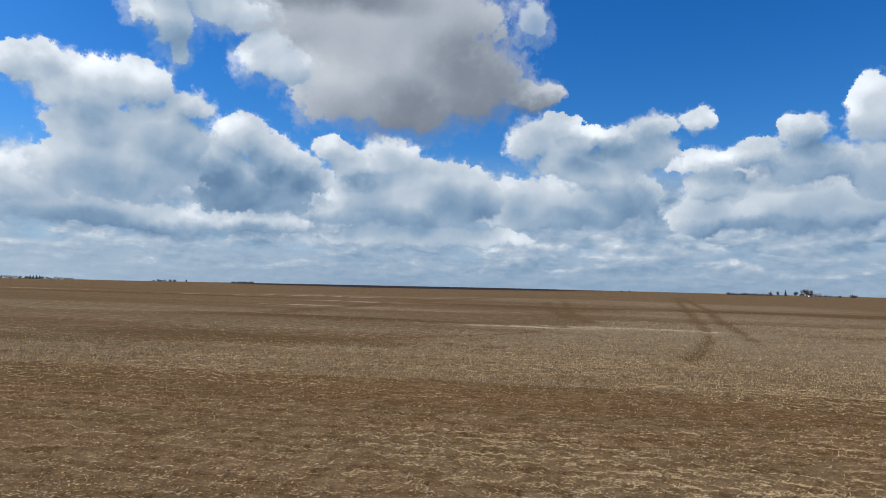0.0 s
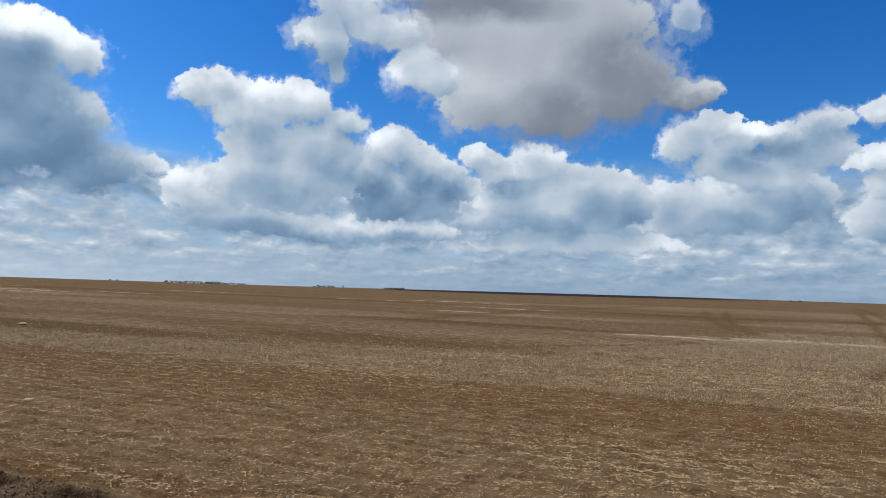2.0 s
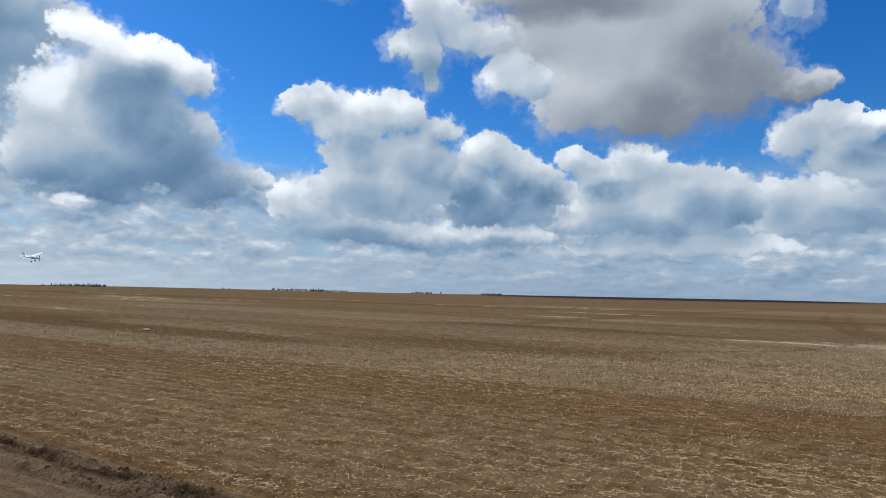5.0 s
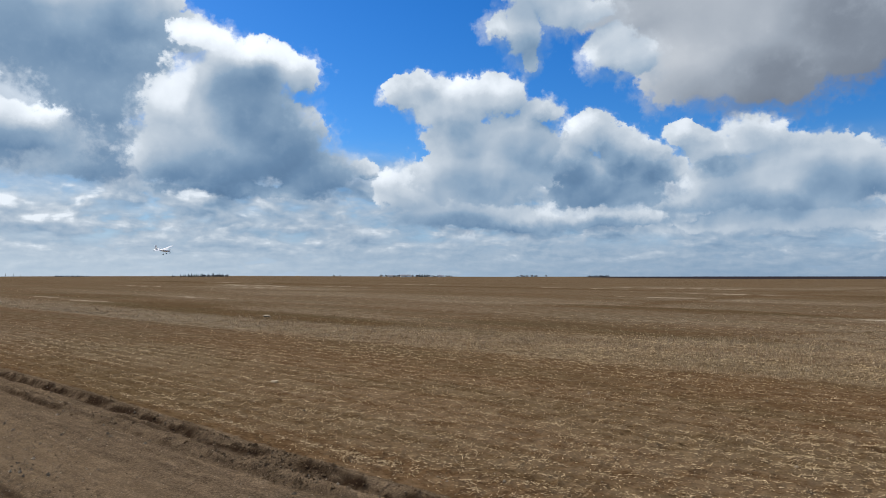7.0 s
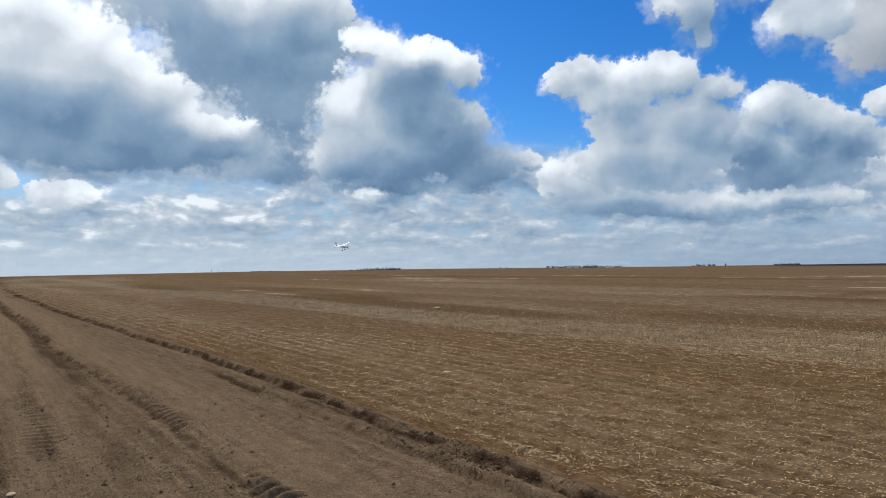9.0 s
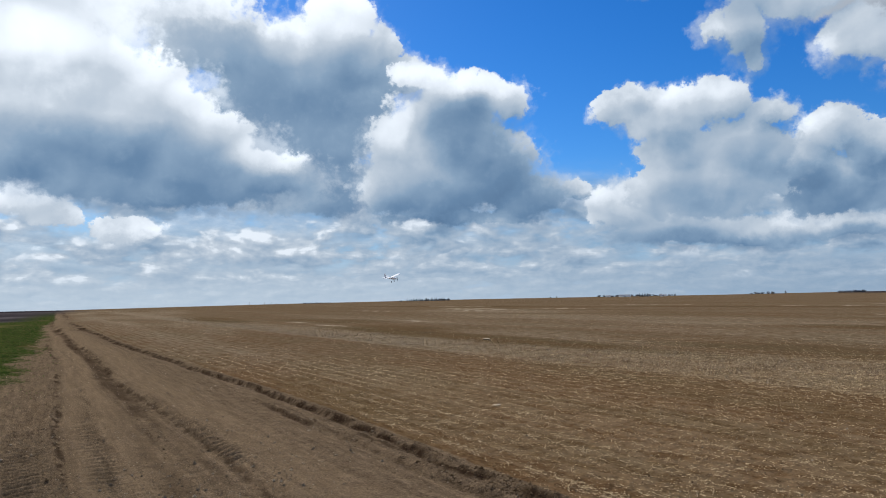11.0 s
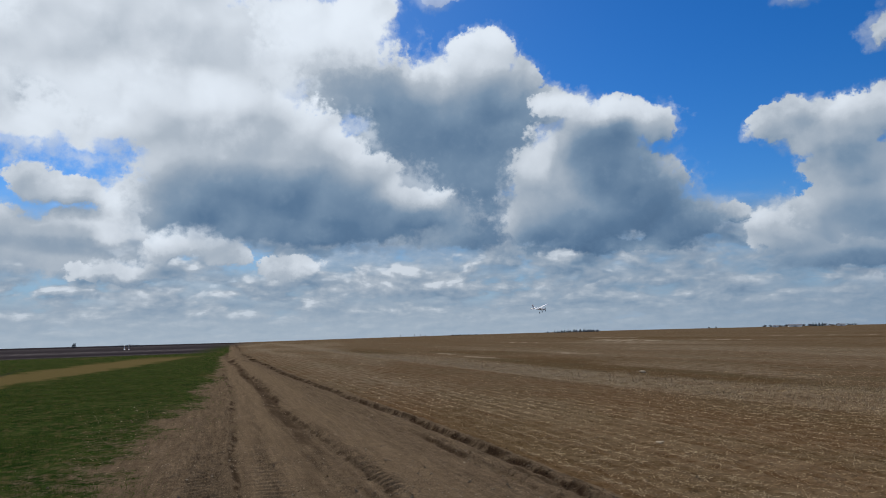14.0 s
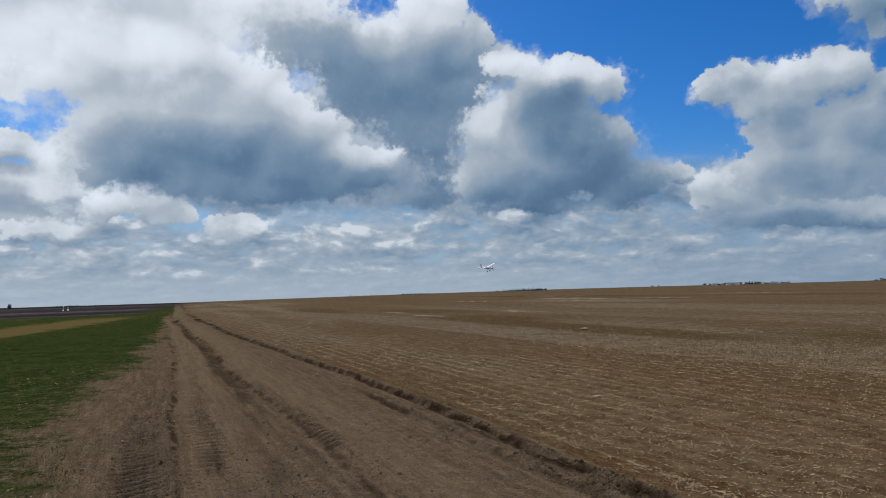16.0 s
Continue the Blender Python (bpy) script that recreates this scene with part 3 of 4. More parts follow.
def skyline(az):
    """Tangent of the land's rise to the horizon."""
    el = np.interp(az, [-180, -100, -77, -60, -45, -25, -10, 5, 20, 32, 60, 180],
                   [-0.35, -0.44, -0.46, -0.30, -0.21, -0.18, -0.06, 0.05, 0.08, 0.11, 0.0, -0.35])
    return np.tan(np.radians(el))


def land(x, y):
    """Height of the smooth land."""
    r, az = np.hypot(x, y), np.degrees(np.arctan2(x, y))
    far = np.maximum(r - 45.0, 0.0)
    rise = skyline(az) * far * smooth(r, 45.0, 400.0)
    return rise + 0.5 * (fbm(x * 0.011, y * 0.011, 5, 2) - 0.5) * smooth(r, 30, 120) * (1 - smooth(r, 200, 600))


def grass_edge(s):
    return np.interp(s, [-20, 0, 8, 13, 18, 42, 76], [-4.8, -4.5, -4.05, -3.7, -3.15, -2.3, -1.4])


# wheel marks in the stubble: y, x, half-width
WHEEL_LINES = (((14, 17, 20, 25, 32, 48, 93, 260), (4.9, 6.4, 7.8, 9.9, 12.4, 17.8, 32.9, 90.0), 0.30),
               ((21, 28, 40, 65, 223, 260), (10.0, 12.5, 16.5, 25.6, 78.8, 91.0), 0.32),
               ((36, 45, 55, 71, 95), (7.0, 7.9, 8.9, 11.1, 15.0), 0.34),
               ((33, 42, 53, 90, 100), (7.3, 8.4, 9.9, 16.4, 18.4), 0.34))

# lines along the track: metres along it, and where each lies across it
TRACK_LINES = (((0, 5, 9, 12, 17, 24, 48, 60), (0.20, 0.22, 0.36, 0.33, 0.10, -0.05, -0.32, -0.35)),
               ((0, 5, 8, 10, 12, 20), (0.0, -0.06, -0.10, -0.04, -0.25, -0.40)),
               ((0, 5, 10, 13, 16, 25, 41, 60), (-1.62, -1.60, -1.57, -1.70, -1.76, -1.52, -1.75, -1.80)),
               ((0, 5, 8, 12, 16), (-2.28, -2.20, -2.02, -1.85, -1.75)),
               ((0, 7, 12, 23, 42), (-3.10, -3.04, -2.90, -2.62, -2.40)))


# where the field is darker, lighter or bleached: metres along the rows, across them, half-length, half-width
DARK_BLOTS = ((8, 14.6, 5.5, 1.5), (19, 11.8, 9, 1.5), (28, 13.5, 7, 3.0), (5, 27.0, 10, 2.2), (58, 10.5, 12, 2.4), (43, 16.0, 8, 2.8),
              (-9, 56, 9, 5), (30, 62, 20, 3.5), (90, 60, 40, 6), (-40, 60, 26, 7), (-22, 26, 9, 3.0))
LIGHT_BLOTS = ((25, 31, 26, 6), (52, 40, 16, 5), (2, 42, 10, 4), (-6, 25.5, 9, 2.2), (-22, 48, 14, 12), (-34, 90, 24, 26), (-10, 90, 12, 14), (8, 80, 18, 6))
PALE_BLOTS = ((66, 48, 9, 1.0), (50, 50.5, 6, 0.9), (61, 45, 10, 0.9), (34.5, 12.2, 3.6, 0.5), (42, 12.8, 3, 0.4), (54, 72, 11, 1.4), (53, 40, 6, 0.9),
              (70, 33.6, 6, 0.6), (15, 74, 9, 1.5), (7, 56, 5, 1.2), (8, 42.6, 5, 0.7), (-3, 25.4, 4, 0.8), (-9, 27.0, 4, 0.8), (36, 19.3, 4, 0.5),
              (88, 60, 14, 1.3), (24, 66, 7, 1.2))
CURVED_EDGE = ((33, 45, 56, 72, 110, 160), (-9.0, -7.6, -5.2, -1.0, 10.0, 26.0))  # y, x


def blots(s, u, rows):
    total = 0.0
    for cs, cu, ls, lu in rows:
        d = ((s - cs) / ls) ** 2 + ((u - cu) / lu) ** 2
        total = total + 1 - smooth(np.sqrt(d), 0.45, 1.25)
    return total


def surface(x, y):
    """Height with ruts, rows and clods, and the masks of soil covers and painted rut shade."""
    r = np.hypot(x, y)
    s, u = along_track(x, y)
    near = 1 - smooth(r, 25, 70)
    z = land(x, y)
    n1, n2, n3 = fbm(x * 1.3, y * 1.3, 1, 3), fbm(x * 5.0, y * 5.0, 2, 3), fbm(x * 16.0, y * 16.0, 3, 2)
    lump = fbm(s * 1.1, u * 3.0, 11, 3)
    edge = grass_edge(s) + 1.5 * (n1 - 0.5) * (1 - 0.6 * smooth(r, 20, 50))
    side = u - np.interp(s, *TRACK_LINES[0])
    road = smooth(u, edge - 0.35, edge + 0.15) * (1 - smooth(side, 0.08, 0.30))
    thin = smooth(u, edge - 4.0, edge - 0.3) * (1 - smooth(r, 14, 30))
    grass = (1 - smooth(u, edge - 1.0, edge + 0.6)) * (1 - 0.40 * thin)
    earth = 1 - smooth(side, 0.08, 0.34)
    field = smooth(side, 0.08, 0.45)
    wander = 0.10 * (fbm(s * 0.6, 0 * s, 17, 3) - 0.5)
    w = u + wander
    broken = smooth(lump, 0.32, 0.60)
    ragged = smooth(fbm(s * 5.0, u * 13.0, 13, 3), 0.36, 0.60)
    # churned crests along the field side, wheel ruts, pressed tread bars; all drift a little across the track
    crest, crest2, rut, rut2, left = (w - np.interp(s, *line) for line in TRACK_LINES)
    fade = 1 - smooth(s, 8, 17)
    coarse = 1 + r / 22
    torn = smooth(fbm(s * 0.8, 3 + 0 * s, 19, 3), 0.35, 0.6)
    z = z + 0.036 * bell(crest, 0.06, 0.045 * coarse) * (0.55 + 0.55 * ragged) - 0.042 * bell(crest, -0.06, 0.05 * coarse)
    z = z + fade * (0.030 * bell(crest2, 0.05, 0.045) * (0.35 + 0.6 * ragged) - 0.042 * bell(crest2, -0.07, 0.06) + 0.03 * bell(crest2, 0.22, 0.04) * broken)
    z = z - 0.034 * bell(rut, 0.0, 0.13) + 0.020 * bell(rut, 0.24, 0.10) * (0.3 + broken)
    z = z - 0.035 * bell(rut2, 0.0, 0.22) - 0.028 * bell(left, 0.06, 0.05 * coarse) + 0.03 * bell(left, -0.04, 0.05 * coarse) * (0.2 + broken)
    z = z - 0.03 * bell(left, 0.38, 0.20) - 0.05 * bell(left, -0.32, 0.24) + 0.03 * bell(left, -0.70, 0.12) * broken
    bars = np.sin((s + 0.35 * w) * 2 * np.pi / 0.165)
    bars2 = np.sin((s - 0.20 * w) * 2 * np.pi / 0.16)
    patchy = smooth(fbm(s * 0.5, 9 + 0 * s, 23, 2), 0.30, 0.5)
    z = z + near * 0.032 * np.tanh(2 * bars) * (1.2 * bell(rut, 0.14, 0.10) + 0.75 * bell(left, 0.36, 0.15)) * patchy
    z = z + near * 0.034 * np.tanh(2 * bars2) * bell(left, -0.30, 0.19)
    # a low mound where the track bends
    z = z + 0.15 * bell(s, 52.0, 7.0) * bell(u, -1.0, 2.6) * (0.6 + 0.8 * n1)
    # drill rows and clods
    rows = np.sin(u * 2 * np.pi / 0.31)
    z = z + field * near * (0.003 * rows + 0.024 * (n1 - 0.5) + 0.014 * (n2 - 0.5))
    z = z + (0.22 + 0.78 * field) * near * 0.040 * (n3 - 0.5) + near * road * 0.03 * (n2 - 0.5)
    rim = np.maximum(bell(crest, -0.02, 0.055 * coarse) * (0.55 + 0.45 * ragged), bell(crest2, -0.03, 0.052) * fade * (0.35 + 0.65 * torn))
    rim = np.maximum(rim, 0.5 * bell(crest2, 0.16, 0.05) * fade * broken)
    z = z + near * rim * 0.055 * (n3 - 0.45)
    # covers
    warp_s, warp_u = s + 9 * (fbm(s * 0.09, u * 0.16, 43, 3) - 0.5), u + 5 * (fbm(s * 0.11, u * 0.3, 47, 4) - 0.5) * smooth(u, 9, 30)
    bands = fbm(s * 0.05, u * 0.30, 41, 4)
    # a line where taller, denser stubble begins
    first = 7.85 - 0.055 * np.clip(s, -9, 14) + 0.22 * (n1 - 0.5)
    last = np.interp(-s, [-40, -14, -4, 3, 9], [9.6, 10.6, 12.6, 20.0, 34.0])
    dense = field * smooth(u, first - 0.05, first + 0.22) * (1 - smooth(warp_u, last - 1.5, last + 3.0))
    olive = field * np.clip(blots(warp_s, warp_u, DARK_BLOTS), 0, 1) * (0.35 + 0.45 * smooth(bands, 0.35, 0.6))
    light = field * np.clip(blots(warp_s, warp_u, LIGHT_BLOTS), 0, 1)
    straw = field * (0.25 + 0.45 * smooth(bands, 0.40, 0.60)) * (1 - 0.55 * smooth(u, 16, 30))
    straw = np.clip(np.maximum(straw, dense * (0.75 + 0.5 * (n1 - 0.5))) * (1 - 0.75 * olive) + 0.35 * field * bell(u, 2.4, 1.1), 0, 1)
    # wheel marks that cross the field towards the north-east
    marks = 0.0
    for ys, xs, width in WHEEL_LINES:
        marks = marks + bell(x - np.interp(y, ys, xs), 0.0, width * (0.75 + y / 150)) * smooth(y, ys[0] - 2, ys[0] + 5) * (1 - smooth(y, ys[-1] * 0.7, ys[-1]))
    marks = marks + 0.8 * bell(x - np.interp(y, *CURVED_EDGE), 0, 0.9) * smooth(y, 30, 36) * (1 - smooth(y, 95, 130))
    marks = marks + 0.55 * (bell(u, last + 1.2, 0.22) + 0.8 * bell(u, 15.2 + 1.5 * (n1 - 0.5), 0.3)) * smooth(x, -16, -4) * (1 - smooth(x, 4, 12)) * (0.3 + broken)
    bare = np.clip(0.85 * marks * field, 0, 1)
    z = z - 0.035 * np.clip(marks, 0, 1) * field
    torn_edge = smooth(fbm(s * 0.35, u * 1.6, 57, 4), 0.36, 0.56)
    pale = field * np.clip(blots(s + 5 * (n1 - 0.5), u + 1.6 * (fbm(s * 0.2, u * 0.5, 59, 3) - 0.5), PALE_BLOTS), 0, 1) * torn_edge
    pale = np.clip(pale + (1 - field) * (0.7 * bell(rut, 0.28, 0.14) + 0.8 * bell(rut, 0.62, 0.22) + 0.5 * bell(rut, -0.55, 0.12) + 0.9 * bell(left, 0.24, 0.10) + 0.6 * bell(left, 0.62, 0.12)), 0, 1)
    # rut lines: dark churned soil plus shade of the rut sides, as colour
    churn_shade = 1.1 * rim * (0.65 + 0.45 * ragged) + 0.68 * bell(rut, 0.05, 0.044 * coarse) * (0.35 + 0.65 * ragged) * (0.6 + 0.4 * broken)
    churn_shade = churn_shade + 0.85 * bell(left, 0.02, 0.040 * coarse) * ragged * (0.4 + 0.6 * broken)
    churn_shade = churn_shade + 0.42 * bell(rut, -0.17, 0.13) * (0.5 + 0.5 * n1) + 0.32 * bell(left, 0.80, 0.16) * (0.4 + 0.6 * n1)
    churn_shade = churn_shade + 0.34 * bell(rut2, 0.0, 0.15) * (0.3 + 0.7 * broken) + 0.30 * bell(left, -0.32, 0.20) * n1
    churn_shade = np.clip(churn_shade * (1 - 0.4 * smooth(r, 30, 55)), 0, 1)
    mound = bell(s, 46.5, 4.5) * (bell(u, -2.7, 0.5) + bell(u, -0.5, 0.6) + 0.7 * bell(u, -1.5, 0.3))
    churn_shade = np.clip(churn_shade + 0.75 * mound * smooth(lump, 0.35, 0.6), 0, 1)
    ahead = -(0.36 * (x + 27) + 0.93 * (y + 1.9)) + 2.5 * (n1 - 0.5)
    stubble = grass * smooth(ahead, -0.4, 0.8) * (1 - smooth(ahead, 3.6, 5.2)) * smooth(-x, 24, 30) * (1 - smooth(-x, 56, 66))
    az = np.degrees(np.arctan2(x, y))
    west = smooth(-x + 5 * (n1 - 0.5), 72, 78) * (1 - smooth(u, -7, -2 + 0.12 * np.clip(r - 100, 0, 300))) * smooth(az, -135, -120)
    ploughed = np.clip(west + smooth(r, 380, 460 + 500 * smooth(np.abs(az + 2), 4, 16)) * smooth(az, -19, -14) * (1 - smooth(az, 9, 14)), 0, 1)
    ditch = np.interp(y, [-12, -4.5, -3.7, -2.6, -2.2], [-70, -52, -50, -48.5, -48]), np.interp(y, [-14, -3.0, -1.9, -1.2], [-28, -34.5, -38.5, -47])
    furrows = grass * (bell(x, ditch[0], 1.0) * (1 - smooth(y, -2.8, -2.2)) + bell(x, ditch[1], 0.8) * (1 - smooth(y, -1.5, -1.0))) * smooth(-x, 30, 34) * (1 - smooth(-x, 56, 62))
    strip = west * np.clip(bell(r, 105, 9) + 0.8 * bell(r, 210, 60) + 0.9 * bell(-x, 76, 3), 0, 1) * (0.4 + 0.6 * smooth(n1, 0.3, 0.6))
    furrows = np.clip(1.2 * furrows, 0, 1) * smooth(n1, 0.25, 0.5)
    ploughed = np.clip(ploughed + furrows, 0, 1)
    return z, dict(road=road, earth=earth, straw=straw, far=smooth(r, 9.0, 24.0), dense=dense, olive=olive, light=light, strip=strip, bare=bare, pale=pale, churn_shade=churn_shade, grass=grass, stubble=stubble, ploughed=ploughed)


def steps(low, high, ratio):
    count = max(2, int(math.log(high / low) / ratio))
    return np.geomspace(low, high, count, endpoint=False)


RINGS = np.concatenate([steps(0.4, 2.8, 0.03), steps(2.8, 14.0, 0.0052), steps(14.0, 60.0, 0.011), steps(60.0, 4800.0, 0.03), [4800.0]])
TURNS = np.radians(np.concatenate([np.arange(-104, 42, 0.23), np.arange(42, 256, 4.0)]))


def mesh_of(name, verts, faces, mat, parent=None, smooth_shade=False, corners=4):
    """A mesh object from arrays."""
    mesh = bpy.data.meshes.new(name)
    mesh.vertices.add(len(verts))
    mesh.vertices.foreach_set("co", np.ascontiguousarray(verts, np.float32).ravel())
    mesh.loops.add(faces.size)
    mesh.loops.foreach_set("vertex_index", np.ascontiguousarray(faces, np.int32).ravel())
    mesh.polygons.add(len(faces))
    mesh.polygons.foreach_set("loop_start", np.arange(0, faces.size, corners, dtype=np.int32))
    mesh.polygons.foreach_set("use_smooth", np.full(len(faces), smooth_shade))
    mesh.update(calc_edges=True)
    mesh.materials.append(mat)
    ob = new(name, mesh)
    if parent:
        ob.parent = parent
    return ob


def build_ground():
    r, a = np.meshgrid(RINGS, TURNS, indexing="ij")
    x, y = (r * np.sin(a)).ravel(), (r * np.cos(a)).ravel()
    z, masks = surface(x, y)
    x, y, z = np.r_[x, 0.0], np.r_[y, 0.0], np.r_[z, 0.0]
    nr, na = len(RINGS), len(TURNS)
    i, j = np.meshgrid(np.arange(nr - 1), np.arange(na), indexing="ij")
    k = (j + 1) % na
    quads = np.stack([i * na + j, i * na + k, (i + 1) * na + k, (i + 1) * na + j], -1).reshape(-1, 4)
    hub = np.stack([np.full(na // 2, nr * na), (np.arange(0, na - 1, 2) + 2) % na, np.arange(0, na - 1, 2) + 1, np.arange(0, na - 1, 2)], -1)
    verts = np.stack([x, y, z], -1)
    # the packed earth of the track and the fields on both sides are one sheet, cut along the track's edges
    on_road = np.append(masks["road"], 0)[quads].mean(1) > 0.5
    on_road &= np.hypot(*verts[quads[:, 0], :2].T) < 300
    for name, pick, label in (("ground", ~on_road, "brown harvested field with straw litter, green grass and far ploughed land"),
                              ("dirt_road", on_road, "packed brown earth track with wheel ruts and tread marks")):
        faces = np.concatenate([quads[pick], hub]) if name == "ground" else quads[pick]
        used, index = np.unique(faces, return_inverse=True)
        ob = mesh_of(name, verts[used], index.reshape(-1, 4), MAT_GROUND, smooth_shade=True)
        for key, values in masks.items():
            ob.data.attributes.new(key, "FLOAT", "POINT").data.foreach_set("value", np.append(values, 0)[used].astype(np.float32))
        tagged(ob, label, "road" if name == "dirt_road" else "ground", kind="structure")


build_ground()


def height_at(x, y):
    return float(surface(np.array([float(x)]), np.array([float(y)]))[0][0])


# ---------------------------------------------------------------- litter: straw, clods, pebbles, grass


def scatter(count, near, far, power, low=-103.0, high=41.0):
    """Random places round the walk, thinning out with distance."""
    t = rng.random(count)
    p = 2 - power
    r = (near**p + t * (far**p - near**p)) ** (1 / p)
    a = np.radians(low + (high - low) * rng.random(count))
    return r * np.sin(a), r * np.cos(a)


def sticks(x, y, z, length, width, turn, tilt):
    """Thin three-sided straws as arrays of vertices and faces."""
    n = len(x)
    way = np.stack([np.cos(turn) * np.cos(tilt), np.sin(turn) * np.cos(tilt), np.sin(tilt)], -1)
    side = np.stack([-np.sin(turn), np.cos(turn), np.zeros(n)], -1)
    up = np.cross(way, side)
    centre = np.stack([x, y, z], -1)
    verts = np.empty((n, 6, 3))
    for k in range(3):
        ang = 2 * np.pi * k / 3 + np.pi / 2
        off = (side * np.cos(ang) * 1.3 + up * np.sin(ang) * 0.45) * (width / 2)[:, None]
        verts[:, k] = centre - way * (length / 2)[:, None] + off
        verts[:, k + 3] = centre + way * (length / 2)[:, None] + off
    quad = np.array([[0, 1, 4, 3], [2, 0, 3, 5]])
    faces = (np.arange(n)[:, None, None] * 6 + quad).reshape(-1, 4)
    return verts.reshape(-1, 3), faces


def build_straw():
    # chopped straw lying in broken lines along the drill rows
    x, y = scatter(1400000, 3.8, 26.0, 1.7, -88.0, 41.0)
    s, u = along_track(x, y)
    r = np.hypot(x, y)
    z, masks = surface(x, y)
    clump = smooth(fbm(s * 9.0, u * 15.0, 61, 3), 0.47, 0.64)
    drift = smooth(fbm(s * 0.35, u * 0.8, 67, 3), 0.34, 0.62)
    rows = (0.5 + 0.5 * np.sin(u * 2 * np.pi / 0.31 + 0.7 * (fbm(s * 0.7, u * 0.7, 63, 2) - 0.5))) ** 2
    off_track = smooth(u - np.interp(s, *TRACK_LINES[0]), 0.15, 0.55)
    lines = smooth(s, 4, 9) * (1 - smooth(u, 4.5, 7.0))  # straw lies in clear lines beside the track
    chance = (0.025 + (0.26 + 0.74 * drift) * clump * (0.30 + 0.70 * rows)) * (1 + lines * (1.7 * rows ** 2 - 0.7)) * off_track * (0.45 + 0.8 * masks["straw"]) * (1 - 0.8 * masks["bare"]) * (1 - 0.7 * masks["olive"])
    chance = chance * (1 - 0.75 * smooth(r, 13, 22)) + 0.02 * masks["grass"] * (1 - smooth(r, 12, 20))
    keep = rng.random(len(x)) < chance
    x, y, z, r = x[keep], y[keep], z[keep], r[keep]
    n = len(x)
    length = rng.uniform(0.008, 0.028, n) * (0.7 + 1.3 * rng.random(n) ** 4) * np.clip(r / 11, 0.9, 1.4)
    width = rng.uniform(0.0028, 0.0070, n) * np.clip(r / 8, 1, 2.2)
    turn = np.where(rng.random(n) < 0.75, math.atan(-0.19) + rng.normal(0, 0.42, n), rng.uniform(0, np.pi, n))
    tilt = np.where(rng.random(n) < 0.10, rng.uniform(0.4, 1.0, n), rng.normal(0.04, 0.13, n))
    verts, faces = sticks(x, y, z + width * 0.5 + np.abs(np.sin(tilt)) * length * 0.4 + 0.004, length, width, turn, tilt)
    ob = mesh_of("straw_litter", verts, faces, MAT_STRAW)
    tagged(ob, "loose pale straw strewn in broken lines over the harvested soil", "straw", kind="stuff")
    # cut stubble still standing
    x, y = scatter(1000000, 7.0, 75.0, 1.15, -85.0, 41.0)
    s, u = along_track(x, y)
    r = np.hypot(x, y)
    z, masks = surface(x, y)
    rows = (0.5 + 0.5 * np.sin(u * 2 * np.pi / 0.31 + 1.0)) ** 2
    clump = smooth(fbm(x * 1.2, y * 1.2, 69, 3), 0.36, 0.60)
    chance = (0.70 * masks["dense"] * (1 - 0.6 * smooth(s, 8, 18)) + 0.10 * masks["straw"] + 0.14 * masks["light"]) * (0.2 + 0.8 * clump) * (0.25 + 0.75 * rows) * (1 - 0.85 * masks["bare"]) * (1 - 0.6 * masks["olive"])
    keep = rng.random(len(x)) < chance * smooth(u, 2.0, 5.0)
    x, y, z, r, d = x[keep], y[keep], z[keep], r[keep], masks["dense"][keep]
    n = len(x)
    length = rng.uniform(0.018, 0.050, n) * (0.6 + 0.5 * d)
    width = rng.uniform(0.004, 0.008, n) * np.clip(r / 10, 1, 4.0)
    verts, faces = sticks(x, y, z + length * 0.42, length, width, rng.uniform(0, np.pi, n), np.pi / 2 + rng.normal(0, 0.60, n))
    ob = mesh_of("standing_stubble", verts, faces, MAT_STUBBLE)
    tagged(ob, "short cut cereal stubble standing in drill rows", "stubble", kind="stuff")


def lumps(x, y, z, size, flat=0.7):
    """Rough eight-faced lumps."""
    n = len(x)
    base = np.array([[1, 0, 0], [0, 1, 0], [-1, 0, 0], [0, -1, 0], [0, 0, 1], [0, 0, -1]], float)
    verts = base[None] * rng.uniform(0.6, 1.3, (n, 6, 1)) * size[:, None, None]
    verts[:, :, 2] *= flat
    turn = rng.uniform(0, np.pi, n)
    c, s = np.cos(turn)[:, None], np.sin(turn)[:, None]
    vx, vy = verts[:, :, 0] * c - verts[:, :, 1] * s, verts[:, :, 0] * s + verts[:, :, 1] * c
    verts[:, :, 0], verts[:, :, 1] = vx, vy
    verts += np.stack([x, y, z], -1)[:, None]
    tri = np.array([[0, 1, 4], [1, 2, 4], [2, 3, 4], [3, 0, 4], [1, 0, 5], [2, 1, 5], [3, 2, 5], [0, 3, 5]])
    return verts.reshape(-1, 3), (np.arange(n)[:, None, None] * 6 + tri).reshape(-1, 3)


